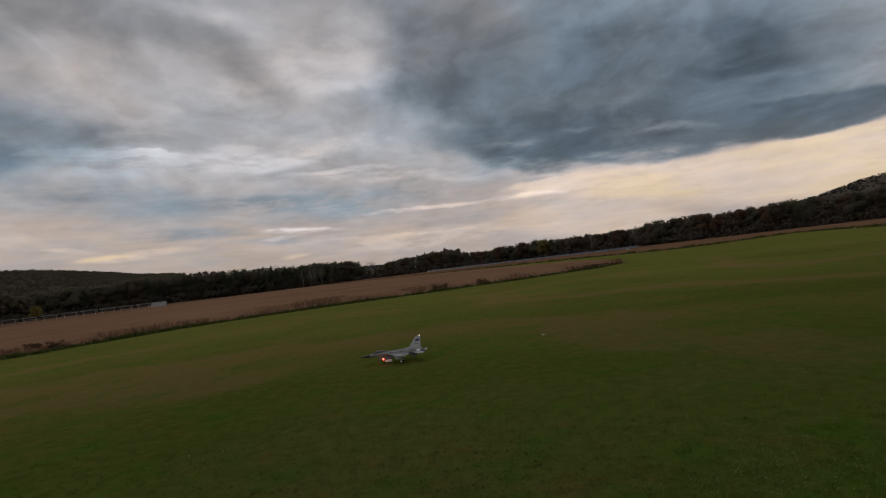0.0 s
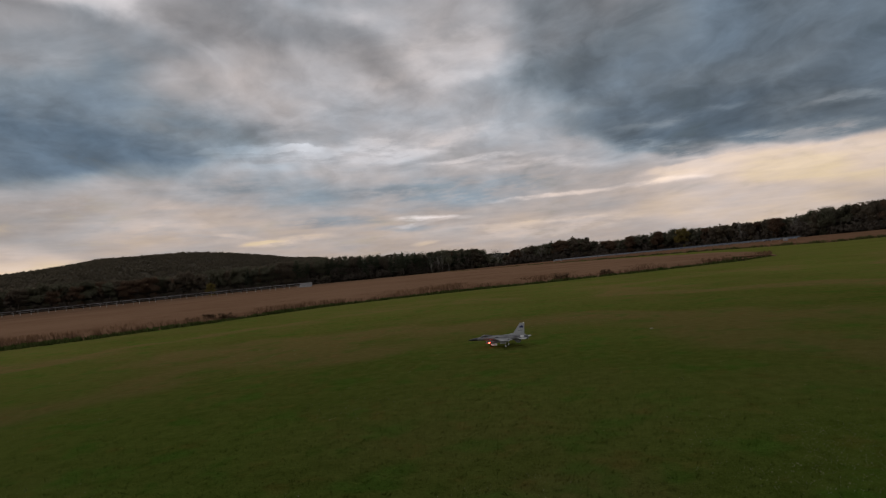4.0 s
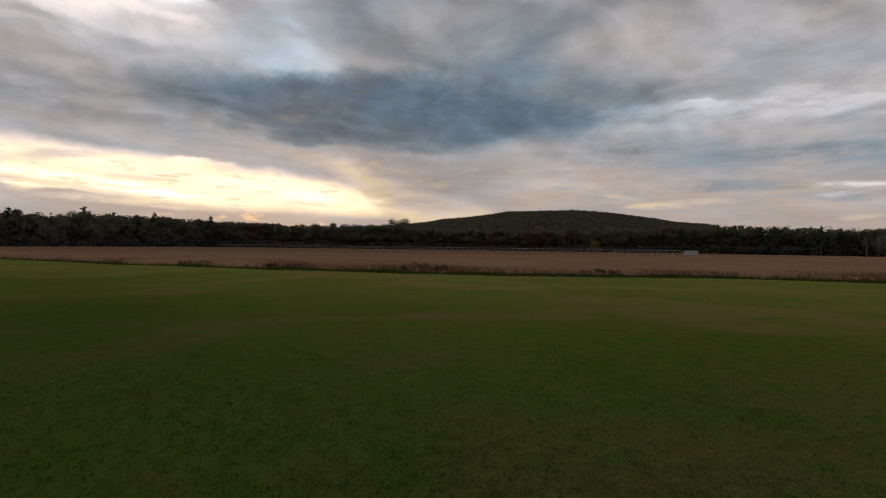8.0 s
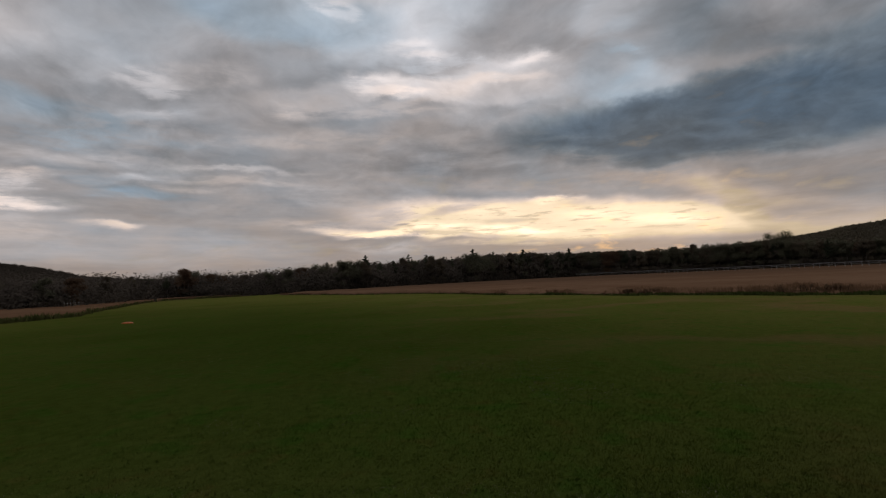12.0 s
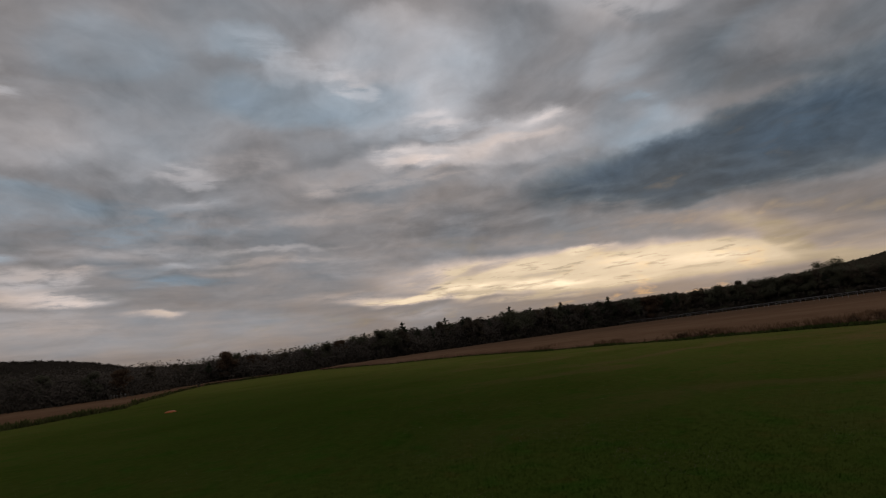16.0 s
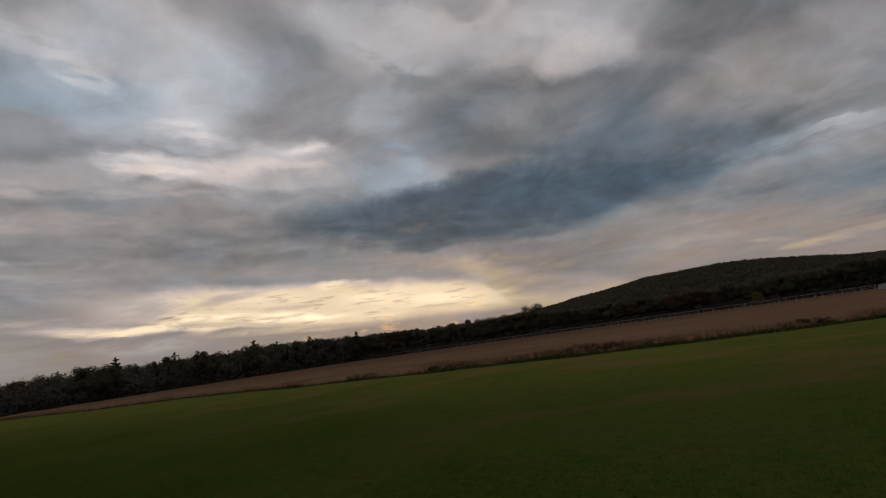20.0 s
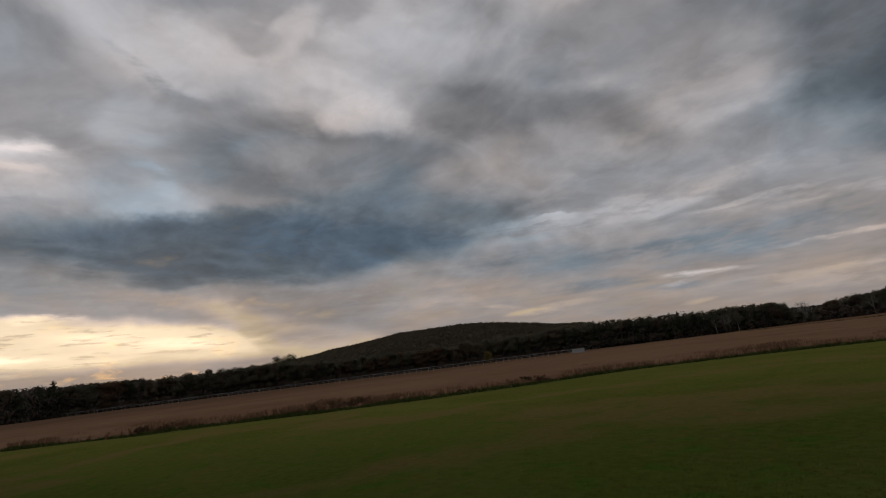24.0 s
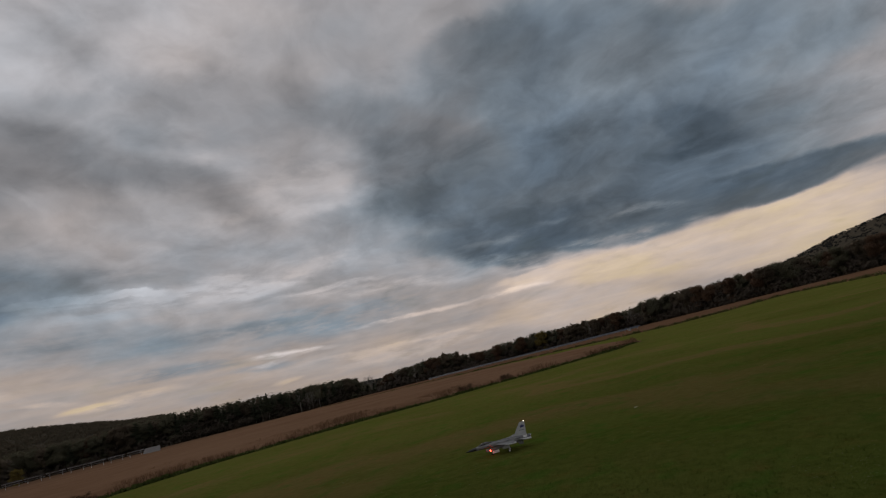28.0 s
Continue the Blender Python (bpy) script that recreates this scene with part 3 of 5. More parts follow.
def blade_material():
    m = bpy.data.materials.new("grass_blades")
    m.use_nodes = True
    n = Net(m.node_tree)
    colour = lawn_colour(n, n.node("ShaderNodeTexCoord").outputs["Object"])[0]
    isl = n.node("ShaderNodeNewGeometry").outputs["Random Per Island"]
    colour = n.mix(1.0, colour, n.ramp(isl, [(0.0, (1.0, 1.02, 0.85)), (0.7, (1.15, 1.15, 0.95)), (1.0, (2.0, 1.9, 1.6))]), "MULTIPLY")
    d = n.node("ShaderNodeBsdfDiffuse")
    t = n.node("ShaderNodeBsdfTranslucent")
    n.put(d.inputs["Color"], colour)
    n.put(t.inputs["Color"], colour)
    n.put(d.inputs["Normal"], n.vec("NORMALIZE", n.vec("ADD", n.vec("SCALE", n.node("ShaderNodeNewGeometry").outputs["Normal"], 0.3), (0.0, 0.0, 1.0))))
    both = n.node("ShaderNodeMixShader")
    both.inputs[0].default_value = 0.2
    n.put(both.inputs[1], d.outputs[0])
    n.put(both.inputs[2], t.outputs[0])
    n.put(n.node("ShaderNodeOutputMaterial").inputs["Surface"], both.outputs[0])
    return m


M_LAWN = lawn_material()
M_BLADE = blade_material()
M_STRAW = material("dry_litter", [(0.16, 0.145, 0.085), (0.46, 0.43, 0.3)], 0.75, scale=2.0, bump=0, random=0.7)
M_CROP = material("ripe_crop", [(0.125, 0.069, 0.040), (0.174, 0.099, 0.058), (0.224, 0.134, 0.082)], 0.95, scale=0.06, scale2=1.3, bump=0.8, gloss=0.0, random=0.5, spread=0.2)


def darken_backlit_crop(m):
    """Darkens the crop's colour towards the west, where it is seen against the light."""
    tree = m.node_tree
    bsdf = next(k for k in tree.nodes if k.type == "BSDF_PRINCIPLED")
    plain = bsdf.inputs["Base Color"].links[0].from_socket
    at = tree.nodes.new("ShaderNodeTexCoord").outputs["Object"]
    cut = tree.nodes.new("ShaderNodeSeparateXYZ")
    tree.links.new(at, cut.inputs[0])
    far = tree.nodes.new("ShaderNodeMapRange")
    far.interpolation_type = "SMOOTHSTEP"
    tree.links.new(cut.outputs[0], far.inputs[0])
    for k, v in zip(far.inputs[1:5], (-45.0, -150.0, 0.0, 1.0)):
        k.default_value = v
    both = tree.nodes.new("ShaderNodeMix")
    both.data_type, both.blend_type = "RGBA", "MULTIPLY"
    tree.links.new(far.outputs[0], both.inputs[0])
    tree.links.new(plain, both.inputs[6])
    # painted backlight: the stalks' shaded sides, put into the colour
    both.inputs[7].default_value = (0.7, 0.71, 0.73, 1)
    tree.links.new(both.outputs[2], bsdf.inputs["Base Color"])


darken_backlit_crop(M_CROP)
M_STEM = foliage("crop_stems", [(0.2, 0.115, 0.066), (0.32, 0.195, 0.115)], grain=0.3)
M_WEED = foliage("rough_weeds", [(0.075, 0.1, 0.027), (0.16, 0.14, 0.06)], grain=0.4)
M_BARK = material("bark", [(0.05, 0.042, 0.034), (0.12, 0.1, 0.085)], 0.95, scale=3.0, scale2=20.0)
M_PALE_BARK = material("pale_bark", [(0.16, 0.145, 0.125), (0.28, 0.26, 0.23)], 0.9, scale=2.0, scale2=14.0)
M_PINE = foliage("pine_needles", [(0.085, 0.095, 0.062), (0.13, 0.137, 0.09)])
M_LEAF_DULL = foliage("dull_green_leaves", [(0.125, 0.12, 0.08), (0.185, 0.172, 0.112)])
M_LEAF_BROWN = foliage("brown_leaves", [(0.14, 0.114, 0.082), (0.2, 0.158, 0.11)])
M_LEAF_RUST = foliage("rusty_leaves", [(0.135, 0.088, 0.058), (0.185, 0.115, 0.075)])
M_LEAF_GOLD = foliage("golden_leaves", [(0.2, 0.155, 0.05), (0.3, 0.23, 0.08)])
# bluish tone puts the far ridge's haze into the leaf colour
M_FAR_LEAF = foliage("far_hazy_leaves", [(0.03, 0.034, 0.034), (0.044, 0.046, 0.044)])
M_HILL_LEAF = foliage("hill_forest_leaves", [(0.125, 0.108, 0.076), (0.2, 0.155, 0.11)], grain=0.05)
# darker brown that paints in shade: inner rows and woods seen against the sun
M_SHADED_LEAF = foliage("dark_wood_leaves", [(0.118, 0.099, 0.082), (0.168, 0.137, 0.11)])
# leaf colour darkened for the shade at the woods' foot and the southern hill
M_DEEP_SHADE_LEAF = foliage("brush_leaves", [(0.082, 0.069, 0.056), (0.12, 0.097, 0.075)])
M_BUSH = foliage("bush_leaves", [(0.14, 0.088, 0.052), (0.21, 0.135, 0.08)], grain=1.0)
M_SHELTER = material("weathered_grey_cladding", [(0.27, 0.275, 0.28), (0.36, 0.365, 0.37)], 0.6, scale=1.0, scale2=10.0, bump=0.05)
M_HILL = material("forest_floor", [(0.07, 0.061, 0.046), (0.1, 0.085, 0.064)], 0.95, scale=0.03, scale2=0.4, bump=0.8, gloss=0.0)
M_STEEL = material("galvanised_steel", [(0.42, 0.425, 0.43), (0.56, 0.565, 0.57)], 0.5, metal=0.2, scale=1.0, scale2=12.0, bump=0.05)
M_PANEL = material("solar_glass", [(0.012, 0.016, 0.03), (0.02, 0.026, 0.045)], 0.4, scale=0.8, scale2=6.0, bump=0.02, gloss=0.2)
M_BACKSHEET = material("panel_backsheet", [(0.07, 0.075, 0.08), (0.11, 0.115, 0.12)], 0.6, scale=1.0, scale2=8.0, bump=0.02)
M_GREY = material("grey_aircraft_paint", [(0.14, 0.143, 0.143), (0.195, 0.198, 0.196)], 0.42, scale=6.0, scale2=60.0, bump=0.03, gloss=0.4)
M_DARKGREY = material("dark_grey_paint", [(0.1, 0.105, 0.115), (0.15, 0.155, 0.165)], 0.45, scale=6.0, scale2=60.0, bump=0.03, gloss=0.4)
M_BLACK = material("black_nose_paint", [(0.012, 0.012, 0.014), (0.03, 0.03, 0.032)], 0.4, scale=8.0, scale2=80.0, bump=0.02)
M_PALE = material("pale_grey_paint", [(0.36, 0.37, 0.375), (0.46, 0.47, 0.475)], 0.45, scale=8.0, scale2=60.0, bump=0.02)
M_WHITE = material("white_paint", [(0.75, 0.75, 0.74), (0.82, 0.82, 0.8)], 0.4, scale=8.0, scale2=60.0, bump=0.01)
M_CANOPY = material("smoked_canopy", [(0.015, 0.014, 0.012), (0.03, 0.028, 0.025)], 0.08, scale=8.0, scale2=60.0, bump=0, gloss=0.8)
M_RUBBER = material("tyre_rubber", [(0.02, 0.02, 0.02), (0.045, 0.045, 0.045)], 0.8, scale=20.0, scale2=120.0)
M_BLUE = material("blue_fin_marking", [(0.02, 0.024, 0.1), (0.04, 0.045, 0.16)], 0.5, scale=8.0, scale2=60.0, bump=0)
M_ORANGE = material("orange_plastic", [(0.42, 0.1, 0.015), (0.55, 0.14, 0.02)], 0.5, scale=6.0, scale2=40.0, bump=0.05)
M_WOOD = material("weathered_wood", [(0.12, 0.1, 0.08), (0.24, 0.2, 0.16)], 0.9, scale=4.0, scale2=30.0)
M_RED_LAMP = glowing("red_lamp", (1.0, 0.05, 0.025), 12.0)
M_WHITE_LAMP = glowing("white_lamp", (1.0, 0.9, 0.75), 3.0)


# ---- building helpers ----
def mesh_of(name, verts, faces, mat, smooth=False):
    me = bpy.data.meshes.new(name)
    me.from_pydata([tuple(v) for v in verts], [], [tuple(f) for f in faces])
    me.materials.append(mat)
    if smooth:
        me.polygons.foreach_set("use_smooth", [True] * len(me.polygons))
    me.update()
    return me


def part(name, shape, mat, parent, label="", smooth=False):
    """One mesh object under a thing or a part; shape is (verts, faces)."""
    ob = new(name, mesh_of(name, shape[0], shape[1], mat, smooth))
    ob.parent = parent
    return tagged(ob, label)


def thing(name, label, category, at=(0, 0, 0), turn=0.0, group="", kind=""):
    ob = new(name)
    ob.matrix_world = pose(*at, 0, 0, turn)
    return tagged(ob, label, category, group, kind)


def join(*shapes):
    verts, faces = [], []
    for v, f in shapes:
        k = len(verts)
        verts += list(v)
        faces += [tuple(i + k for i in q) for q in f]
    return verts, faces


def box(cx, cy, cz, sx, sy, sz, bevel=0.12):
    """A box with chamfered upright edges and top."""
    b = min(sx, sy, sz) * bevel
    x, y, z = sx / 2, sy / 2, sz / 2
    ring = [(-x + b, -y), (x - b, -y), (x, -y + b), (x, y - b), (x - b, y), (-x + b, y), (-x, y - b), (-x, -y + b)]
    verts = []
    for zz, s in ((-z, b), (-z + b, 0), (z - b, 0), (z, b)):
        for px, py in ring:
            verts.append((cx + px - math.copysign(s, px) * 0.8, cy + py - math.copysign(s, py) * 0.8, cz + zz))
    faces = [tuple(range(7, -1, -1)), tuple(range(24, 32))]
    for k in range(3):
        for i in range(8):
            j = (i + 1) % 8
            faces.append((k * 8 + i, k * 8 + j, k * 8 + 8 + j, k * 8 + 8 + i))
    return verts, faces


def tube(points, radii, sides=8):
    """A tapered tube through points."""
    verts, faces = [], []
    pts = [Vector(p) for p in points]
    for i, p in enumerate(pts):
        d = (pts[min(i + 1, len(pts) - 1)] - pts[max(i - 1, 0)]).normalized()
        a = d.orthogonal().normalized() if abs(d.z) < 0.9 else d.cross(Vector((0, 1, 0))).normalized()
        b = d.cross(a)
        for k in range(sides):
            t = 2 * math.pi * k / sides
            verts.append(tuple(p + radii[i] * (math.cos(t) * a + math.sin(t) * b)))
    for i in range(len(pts) - 1):
        for k in range(sides):
            j = (k + 1) % sides
            faces.append((i * sides + k, i * sides + j, (i + 1) * sides + j, (i + 1) * sides + k))
    faces.append(tuple(range(sides - 1, -1, -1)))
    faces.append(tuple(range((len(pts) - 1) * sides, len(pts) * sides)))
    return verts, faces


def loft(sections, sides=16, power=2.0):
    """A skin along x through rounded sections: x, half width, middle height, half height."""
    verts, faces = [], []
    for x, hw, zc, hh in sections:
        for k in range(sides):
            t = 2 * math.pi * k / sides
            c, s = math.cos(t), math.sin(t)
            verts.append((x, hw * math.copysign(abs(c) ** (2 / power), c), zc + hh * math.copysign(abs(s) ** (2 / power), s)))
    n = len(sections)
    for i in range(n - 1):
        for k in range(sides):
            j = (k + 1) % sides
            faces.append((i * sides + k, i * sides + j, (i + 1) * sides + j, (i + 1) * sides + k))
    faces.append(tuple(range(sides)))
    faces.append(tuple(range(n * sides - 1, (n - 1) * sides - 1, -1)))
    return verts, faces


def foil(outline, thick, axis="z"):
    """A thin wing with a sharpened rim from a plan outline; upright when axis is y."""
    n = len(outline)
    mx = sum(p[0] for p in outline) / n
    my = sum(p[1] for p in outline) / n
    inner = [(mx + (p[0] - mx) * 0.82, my + (p[1] - my) * 0.86) for p in outline]
    rows = [[(x, y, 0.0) for x, y in outline], [(x, y, thick / 2) for x, y in inner], [(x, y, -thick / 2) for x, y in inner]]
    verts = rows[0] + rows[1] + rows[2]
    faces = [tuple(range(n, 2 * n)), tuple(range(3 * n - 1, 2 * n - 1, -1))]
    for i in range(n):
        j = (i + 1) % n
        faces += [(i, j, n + j, n + i), (j, i, 2 * n + i, 2 * n + j)]
    if axis == "y":
        verts = [(x, z, y) for x, y, z in verts]
    return verts, faces


def moved(shape, dx=0, dy=0, dz=0, scale=1.0, flip=False):
    v, f = shape
    v = [((x + dx) * scale, (-(y + dy) if flip else y + dy) * scale, (z + dz) * scale) for x, y, z in v]
    return v, ([tuple(reversed(q)) for q in f] if flip else f)


def polar(bearing, r, z=0.0):
    a = radians(bearing)
    return (-math.sin(a) * r, math.cos(a) * r, z)


def along(table, x):
    """Straight steps between the rows (x, value) of a short table."""
    return float(np.interp(x, [p[0] for p in table], [p[1] for p in table]))


def bearing_of(x, y):
    return math.degrees(math.atan2(-x, y))


# ---- ground, fields and hills ----
def ground_sheet():
    radii = [0, 3, 6, 10, 16, 25, 40, 60, 90, 130, 190, 280, 420, 700, 1200, 2200, 4200]
    verts, faces, n = [(0, 0, 0)], [], 96
    for r in radii[1:]:
        for k in range(n):
            x, y, _ = polar(360 * k / n, r)
            z = 0.01 * noise.noise((x * 0.13, y * 0.13, 0)) if 3 < r < 60 else 0.0
            verts.append((x, y, z))
    for k in range(n):
        faces.append((0, 1 + k, 1 + (k + 1) % n))
    for i in range(len(radii) - 2):
        a = 1 + i * n
        for k in range(n):
            j = (k + 1) % n
            faces.append((a + k, a + n + k, a + n + j, a + j))
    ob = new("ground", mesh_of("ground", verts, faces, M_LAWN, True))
    return tagged(ob, "mown green airfield grass with worn brown patches", "grass field", kind="structure")


ground_sheet()

# the mown edge of the near crop, in metres
EDGE = [(-104, -47), (-76, -24), (-66, -11.5), (-48, -1.5), (-36, 7.5), (-28, 14.5), (-23.5, 19.5), (-20, 24.5),
        (-16.5, 31), (-10, 35.5), (-2, 38.5), (5.5, 42), (13.2, 47), (17.5, 52)]
EDGE_R = sorted((bearing_of(x, y), math.hypot(x, y)) for x, y in EDGE)
NEAR_BACK = [(-19, 56), (-17, 64), (-10, 88), (0, 135), (8, 200), (13, 250), (16, 330), (30, 370), (60, 370), (80, 325), (92, 215), (104, 150), (110, 128), (114.3, 115.5)]
FAR_FRONT = [(-80, 70), (-60, 80), (-41, 96), (-34, 142), (-28, 110), (-23, 103), (-16.4, 123), (-0.8, 180), (10, 255), (15, 335), (17, 345)]
FAR_BACK = [(-80, 200), (-45, 235), (-30, 275), (-20, 315), (-10, 350), (0, 385), (10, 400), (17, 370)]
SOUTH_FRONT = [(117, 122), (125, 116), (130, 75), (134.5, 52), (142, 46), (150, 43), (180, 40)]
SOUTH_BACK = [(117, 124), (125, 128), (130, 96), (134, 82), (142, 92), (180, 96)]


def crop_sheet(name, label, front, back, b0, b1, tall, step=0.5, rings=34):
    """The closed top of a standing crop, ragged and uneven, with its cut face towards the grass."""
    verts, faces = [], []
    nb = int((b1 - b0) / step) + 1
    for i in range(nb):
        b = b0 + (b1 - b0) * i / (nb - 1)
        rf, rb = along(front, b), along(back, b)
        rf += 0.5 * noise.noise((b * 0.9, 3.1, 0)) + 0.25 * noise.noise((b * 3.7, 9.1, 0))
        rb = max(rb, rf + 0.6)
        for k in range(rings + 1):
            r = rf if k == 0 else (rf + 0.2) * (rb / (rf + 0.2)) ** ((k - 1) / (rings - 1)) + max(0, 2 - k) * 0.5
            x, y, _ = polar(b, r)
            z = tall * min(1, 0.1 + (b - b0) / 2.5, 0.1 + (b1 - b) / 2.5) * (0.86 + 0.22 * noise.noise((x * 0.7, y * 0.7, 0.3)) + 0.16 * noise.noise((x * 0.12, y * 0.12, 1.7)))
            verts.append((x, y, (-0.02, 0.6 * z, 0.85 * z)[k] if k < 3 else max(z, 0.05)))
    w_ = rings + 1
    for i in range(nb - 1):
        for k in range(rings):
            a = i * w_ + k
            faces.append((a, a + 1, a + w_ + 1, a + w_))
    ob = new(name, mesh_of(name, verts, faces, M_CROP))
    return tagged(ob, label, "crop field", kind="structure")


crop_sheet("crop_near", "ripe rusty-brown crop beyond the mown grass", EDGE_R, NEAR_BACK, -19.0, 114.2, 0.5)
crop_sheet("crop_far", "brown strip of ripe crop before the woods", FAR_FRONT, FAR_BACK, -80.0, 16.5, 0.5)
crop_sheet("crop_south", "brown crop strip along the southern woods", SOUTH_FRONT, SOUTH_BACK, 117.0, 178.0, 0.45)


def blades(name, label, category, spots, mat, tall, wide, lean=0.5, per=3):
    """Tufts of narrow tapering blades at (x, y, size): loose stuff in one mesh."""
    verts, faces = [], []
    for x, y, size in spots:
        for _ in range(per):
            a = random.uniform(0, 2 * math.pi)
            h = tall * size * random.uniform(0.6, 1.15)
            ww = wide * size * random.uniform(0.7, 1.3)
            l = h * random.uniform(0.1, lean)
            ca, sa = math.cos(a), math.sin(a)
            ox, oy = x + random.uniform(-1, 1) * wide * 2, y + random.uniform(-1, 1) * wide * 2
            d = random.uniform(0, 2 * math.pi)
            k = len(verts)
            verts += [(ox - ca * ww, oy - sa * ww, -0.01), (ox + ca * ww, oy + sa * ww, -0.01),
                      (ox + math.cos(d) * l, oy + math.sin(d) * l, h)]
            faces.append((k, k + 1, k + 2))
    ob = new(name, mesh_of(name, verts, faces, mat))
    return tagged(ob, label, category, kind="stuff")


def edge_spots(front, b0, b1, count, near, far, smin, smax):
    out = []
    for _ in range(count):
        b = random.uniform(b0, b1)
        r = along(front, b) + random.uniform(near, far)
        x, y, _z = polar(b, r)
        s = random.uniform(smin, smax) * (0.75 + 0.6 * (0.5 + noise.noise((x * 0.25, y * 0.25, 5.0))))
        out.append((x, y, s))
    return out


# ---- woods ----
TREES_AT = [(-85, 200), (-60, 215), (-45, 240), (-30, 280), (-20, 320), (-10, 355), (0, 390), (10, 405), (20, 380), (30, 395), (40, 415), (60, 395),
            (81, 335), (92, 225), (104, 158), (113, 136), (125, 132), (134, 86), (142, 96), (160, 100), (180, 100)]
SKYLINE = [(-85, 2.4), (-33, 2.4), (-28, 2.3), (-26.5, 2.5), (-24, 2.3), (-22.5, 2.25), (-19, 1.8), (-15, 1.88), (-10, 1.78), (-7.1, 1.75), (-4.8, 1.5), (-2.5, 1.47), (0.3, 2.2), (2.7, 2.0), (6, 1.7),
           (8, 1.1), (9.3, 1.0), (10.4, 2.0), (11.5, 2.1), (14.4, 2.35), (17, 2.35), (21, 2.5), (25, 2.6), (29, 2.75), (31, 2.7), (35, 2.3), (45, 2.1), (55, 2.2), (60, 2.5), (64, 2.6), (67, 2.4), (72, 2.35), (77, 2.4),
           (82, 2.55), (86, 2.75), (90, 2.8), (94, 2.55), (97, 2.75), (102, 2.55), (106, 2.55), (110, 2.35), (114, 2.05), (117, 1.7), (120, 1.8), (122, 2.05), (124, 1.85), (126.4, 1.5), (130, 1.6), (136, 2.0), (142, 2.2), (180, 2.2)]


def tree_height(b, r):
    return r * math.tan(radians(along(SKYLINE, b))) + EYE


def leaf_cloud(centres, count, size, flat=0.75):
    """Many small bent leaf clumps scattered through round masses (x, y, z, r)."""
    c = np.array(centres, float)
    wt = c[:, 3] ** 2
    pick = c[np.random.choice(len(c), count, p=wt / wt.sum())]
    d = np.random.normal(size=(count, 3))
    d /= np.linalg.norm(d, axis=1)[:, None]
    p = pick[:, :3] + d * np.array([1, 1, flat]) * (pick[:, 3] * np.random.uniform(0.4, 1.06, count))[:, None]
    n = d * 0.8 + np.random.uniform((-0.6, -0.6, 0.0), (0.6, 0.6, 1.1), (count, 3))
    n /= np.linalg.norm(n, axis=1)[:, None]
    a = np.cross(n, np.random.normal(size=(count, 3)))
    a /= np.linalg.norm(a, axis=1)[:, None]
    e = np.cross(n, a)
    s = (size * np.random.uniform(0.55, 1.3, count))[:, None]
    verts = np.stack([p - a * s, p + e * s * 0.6 - n * s * 0.25, p + a * s, p - e * s * 0.6 - n * s * 0.25], 1).reshape(-1, 3)
    k = np.arange(count)[:, None] * 4
    faces = np.concatenate([k + [0, 1, 2], k + [0, 2, 3]], 1).reshape(-1, 3)
    return verts, faces


class Heap:
    """Collects many leaf clouds into one loose mesh."""

    def __init__(self):
        self.verts, self.faces, self.count = [], [], 0

    def add(self, cloud):
        v, f = cloud
        self.verts.append(v)
        self.faces.append(f + self.count)
        self.count += len(v)

    def build(self, name, mat):
        v, f = np.concatenate(self.verts), np.concatenate(self.faces)
        return new(name, mesh_of(name, v.tolist(), f.tolist(), mat))


def limbs_of(height, spread, count, start, radius, sides=5):
    shapes = [tube([(0, 0, -0.2), (0.01 * height, 0, height * 0.35), (-0.01 * height, 0.01 * height, height * 0.7), (0, 0, height * 0.95)],
                   [radius * 1.25, radius * 0.85, radius * 0.5, radius * 0.08], 7)]
    tips = []
    for i in range(count):
        h = height * (start + (0.88 - start) * (i + random.random()) / count)
        a = random.uniform(0, 6.28)
        l = spread * (1.05 - 0.5 * (h / height)) * random.uniform(0.7, 1.1)
        e = Vector((math.cos(a) * l, math.sin(a) * l, h + l * random.uniform(0.25, 0.7)))
        mid = Vector((math.cos(a) * l * 0.5, math.sin(a) * l * 0.5, h + l * 0.18))
        rr = radius * 0.45 * (1.1 - h / height)
        shapes.append(tube([(0, 0, h), mid, e], [rr, rr * 0.65, rr * 0.15], sides))
        tips.append(e)
    return join(*shapes), tips


def broadleaf(name, label, mat, height, spread, leaves=6500, seed=1, low=0.2):
    random.seed(seed)
    np.random.seed(seed)
    t = thing(name, label, "tree", group="trees at the field's edge")
    wood, tips = limbs_of(height, spread, 9, low + 0.12, height * 0.018)
    part("trunk", wood, M_BARK, t)
    masses = [(e.x * 0.85, e.y * 0.85, e.z, spread * random.uniform(0.36, 0.58)) for e in tips]
    masses += [(random.uniform(-0.2, 0.2) * spread, random.uniform(-0.2, 0.2) * spread, height * z, spread * 0.5) for z in (0.5, 0.7, 0.86)]
    masses += [(random.uniform(-0.7, 0.7) * spread, random.uniform(-0.7, 0.7) * spread, height * (low + 0.05), spread * 0.42) for _ in range(3)]
    part("crown", leaf_cloud(masses, leaves, height * 0.02), mat, t)
    return t


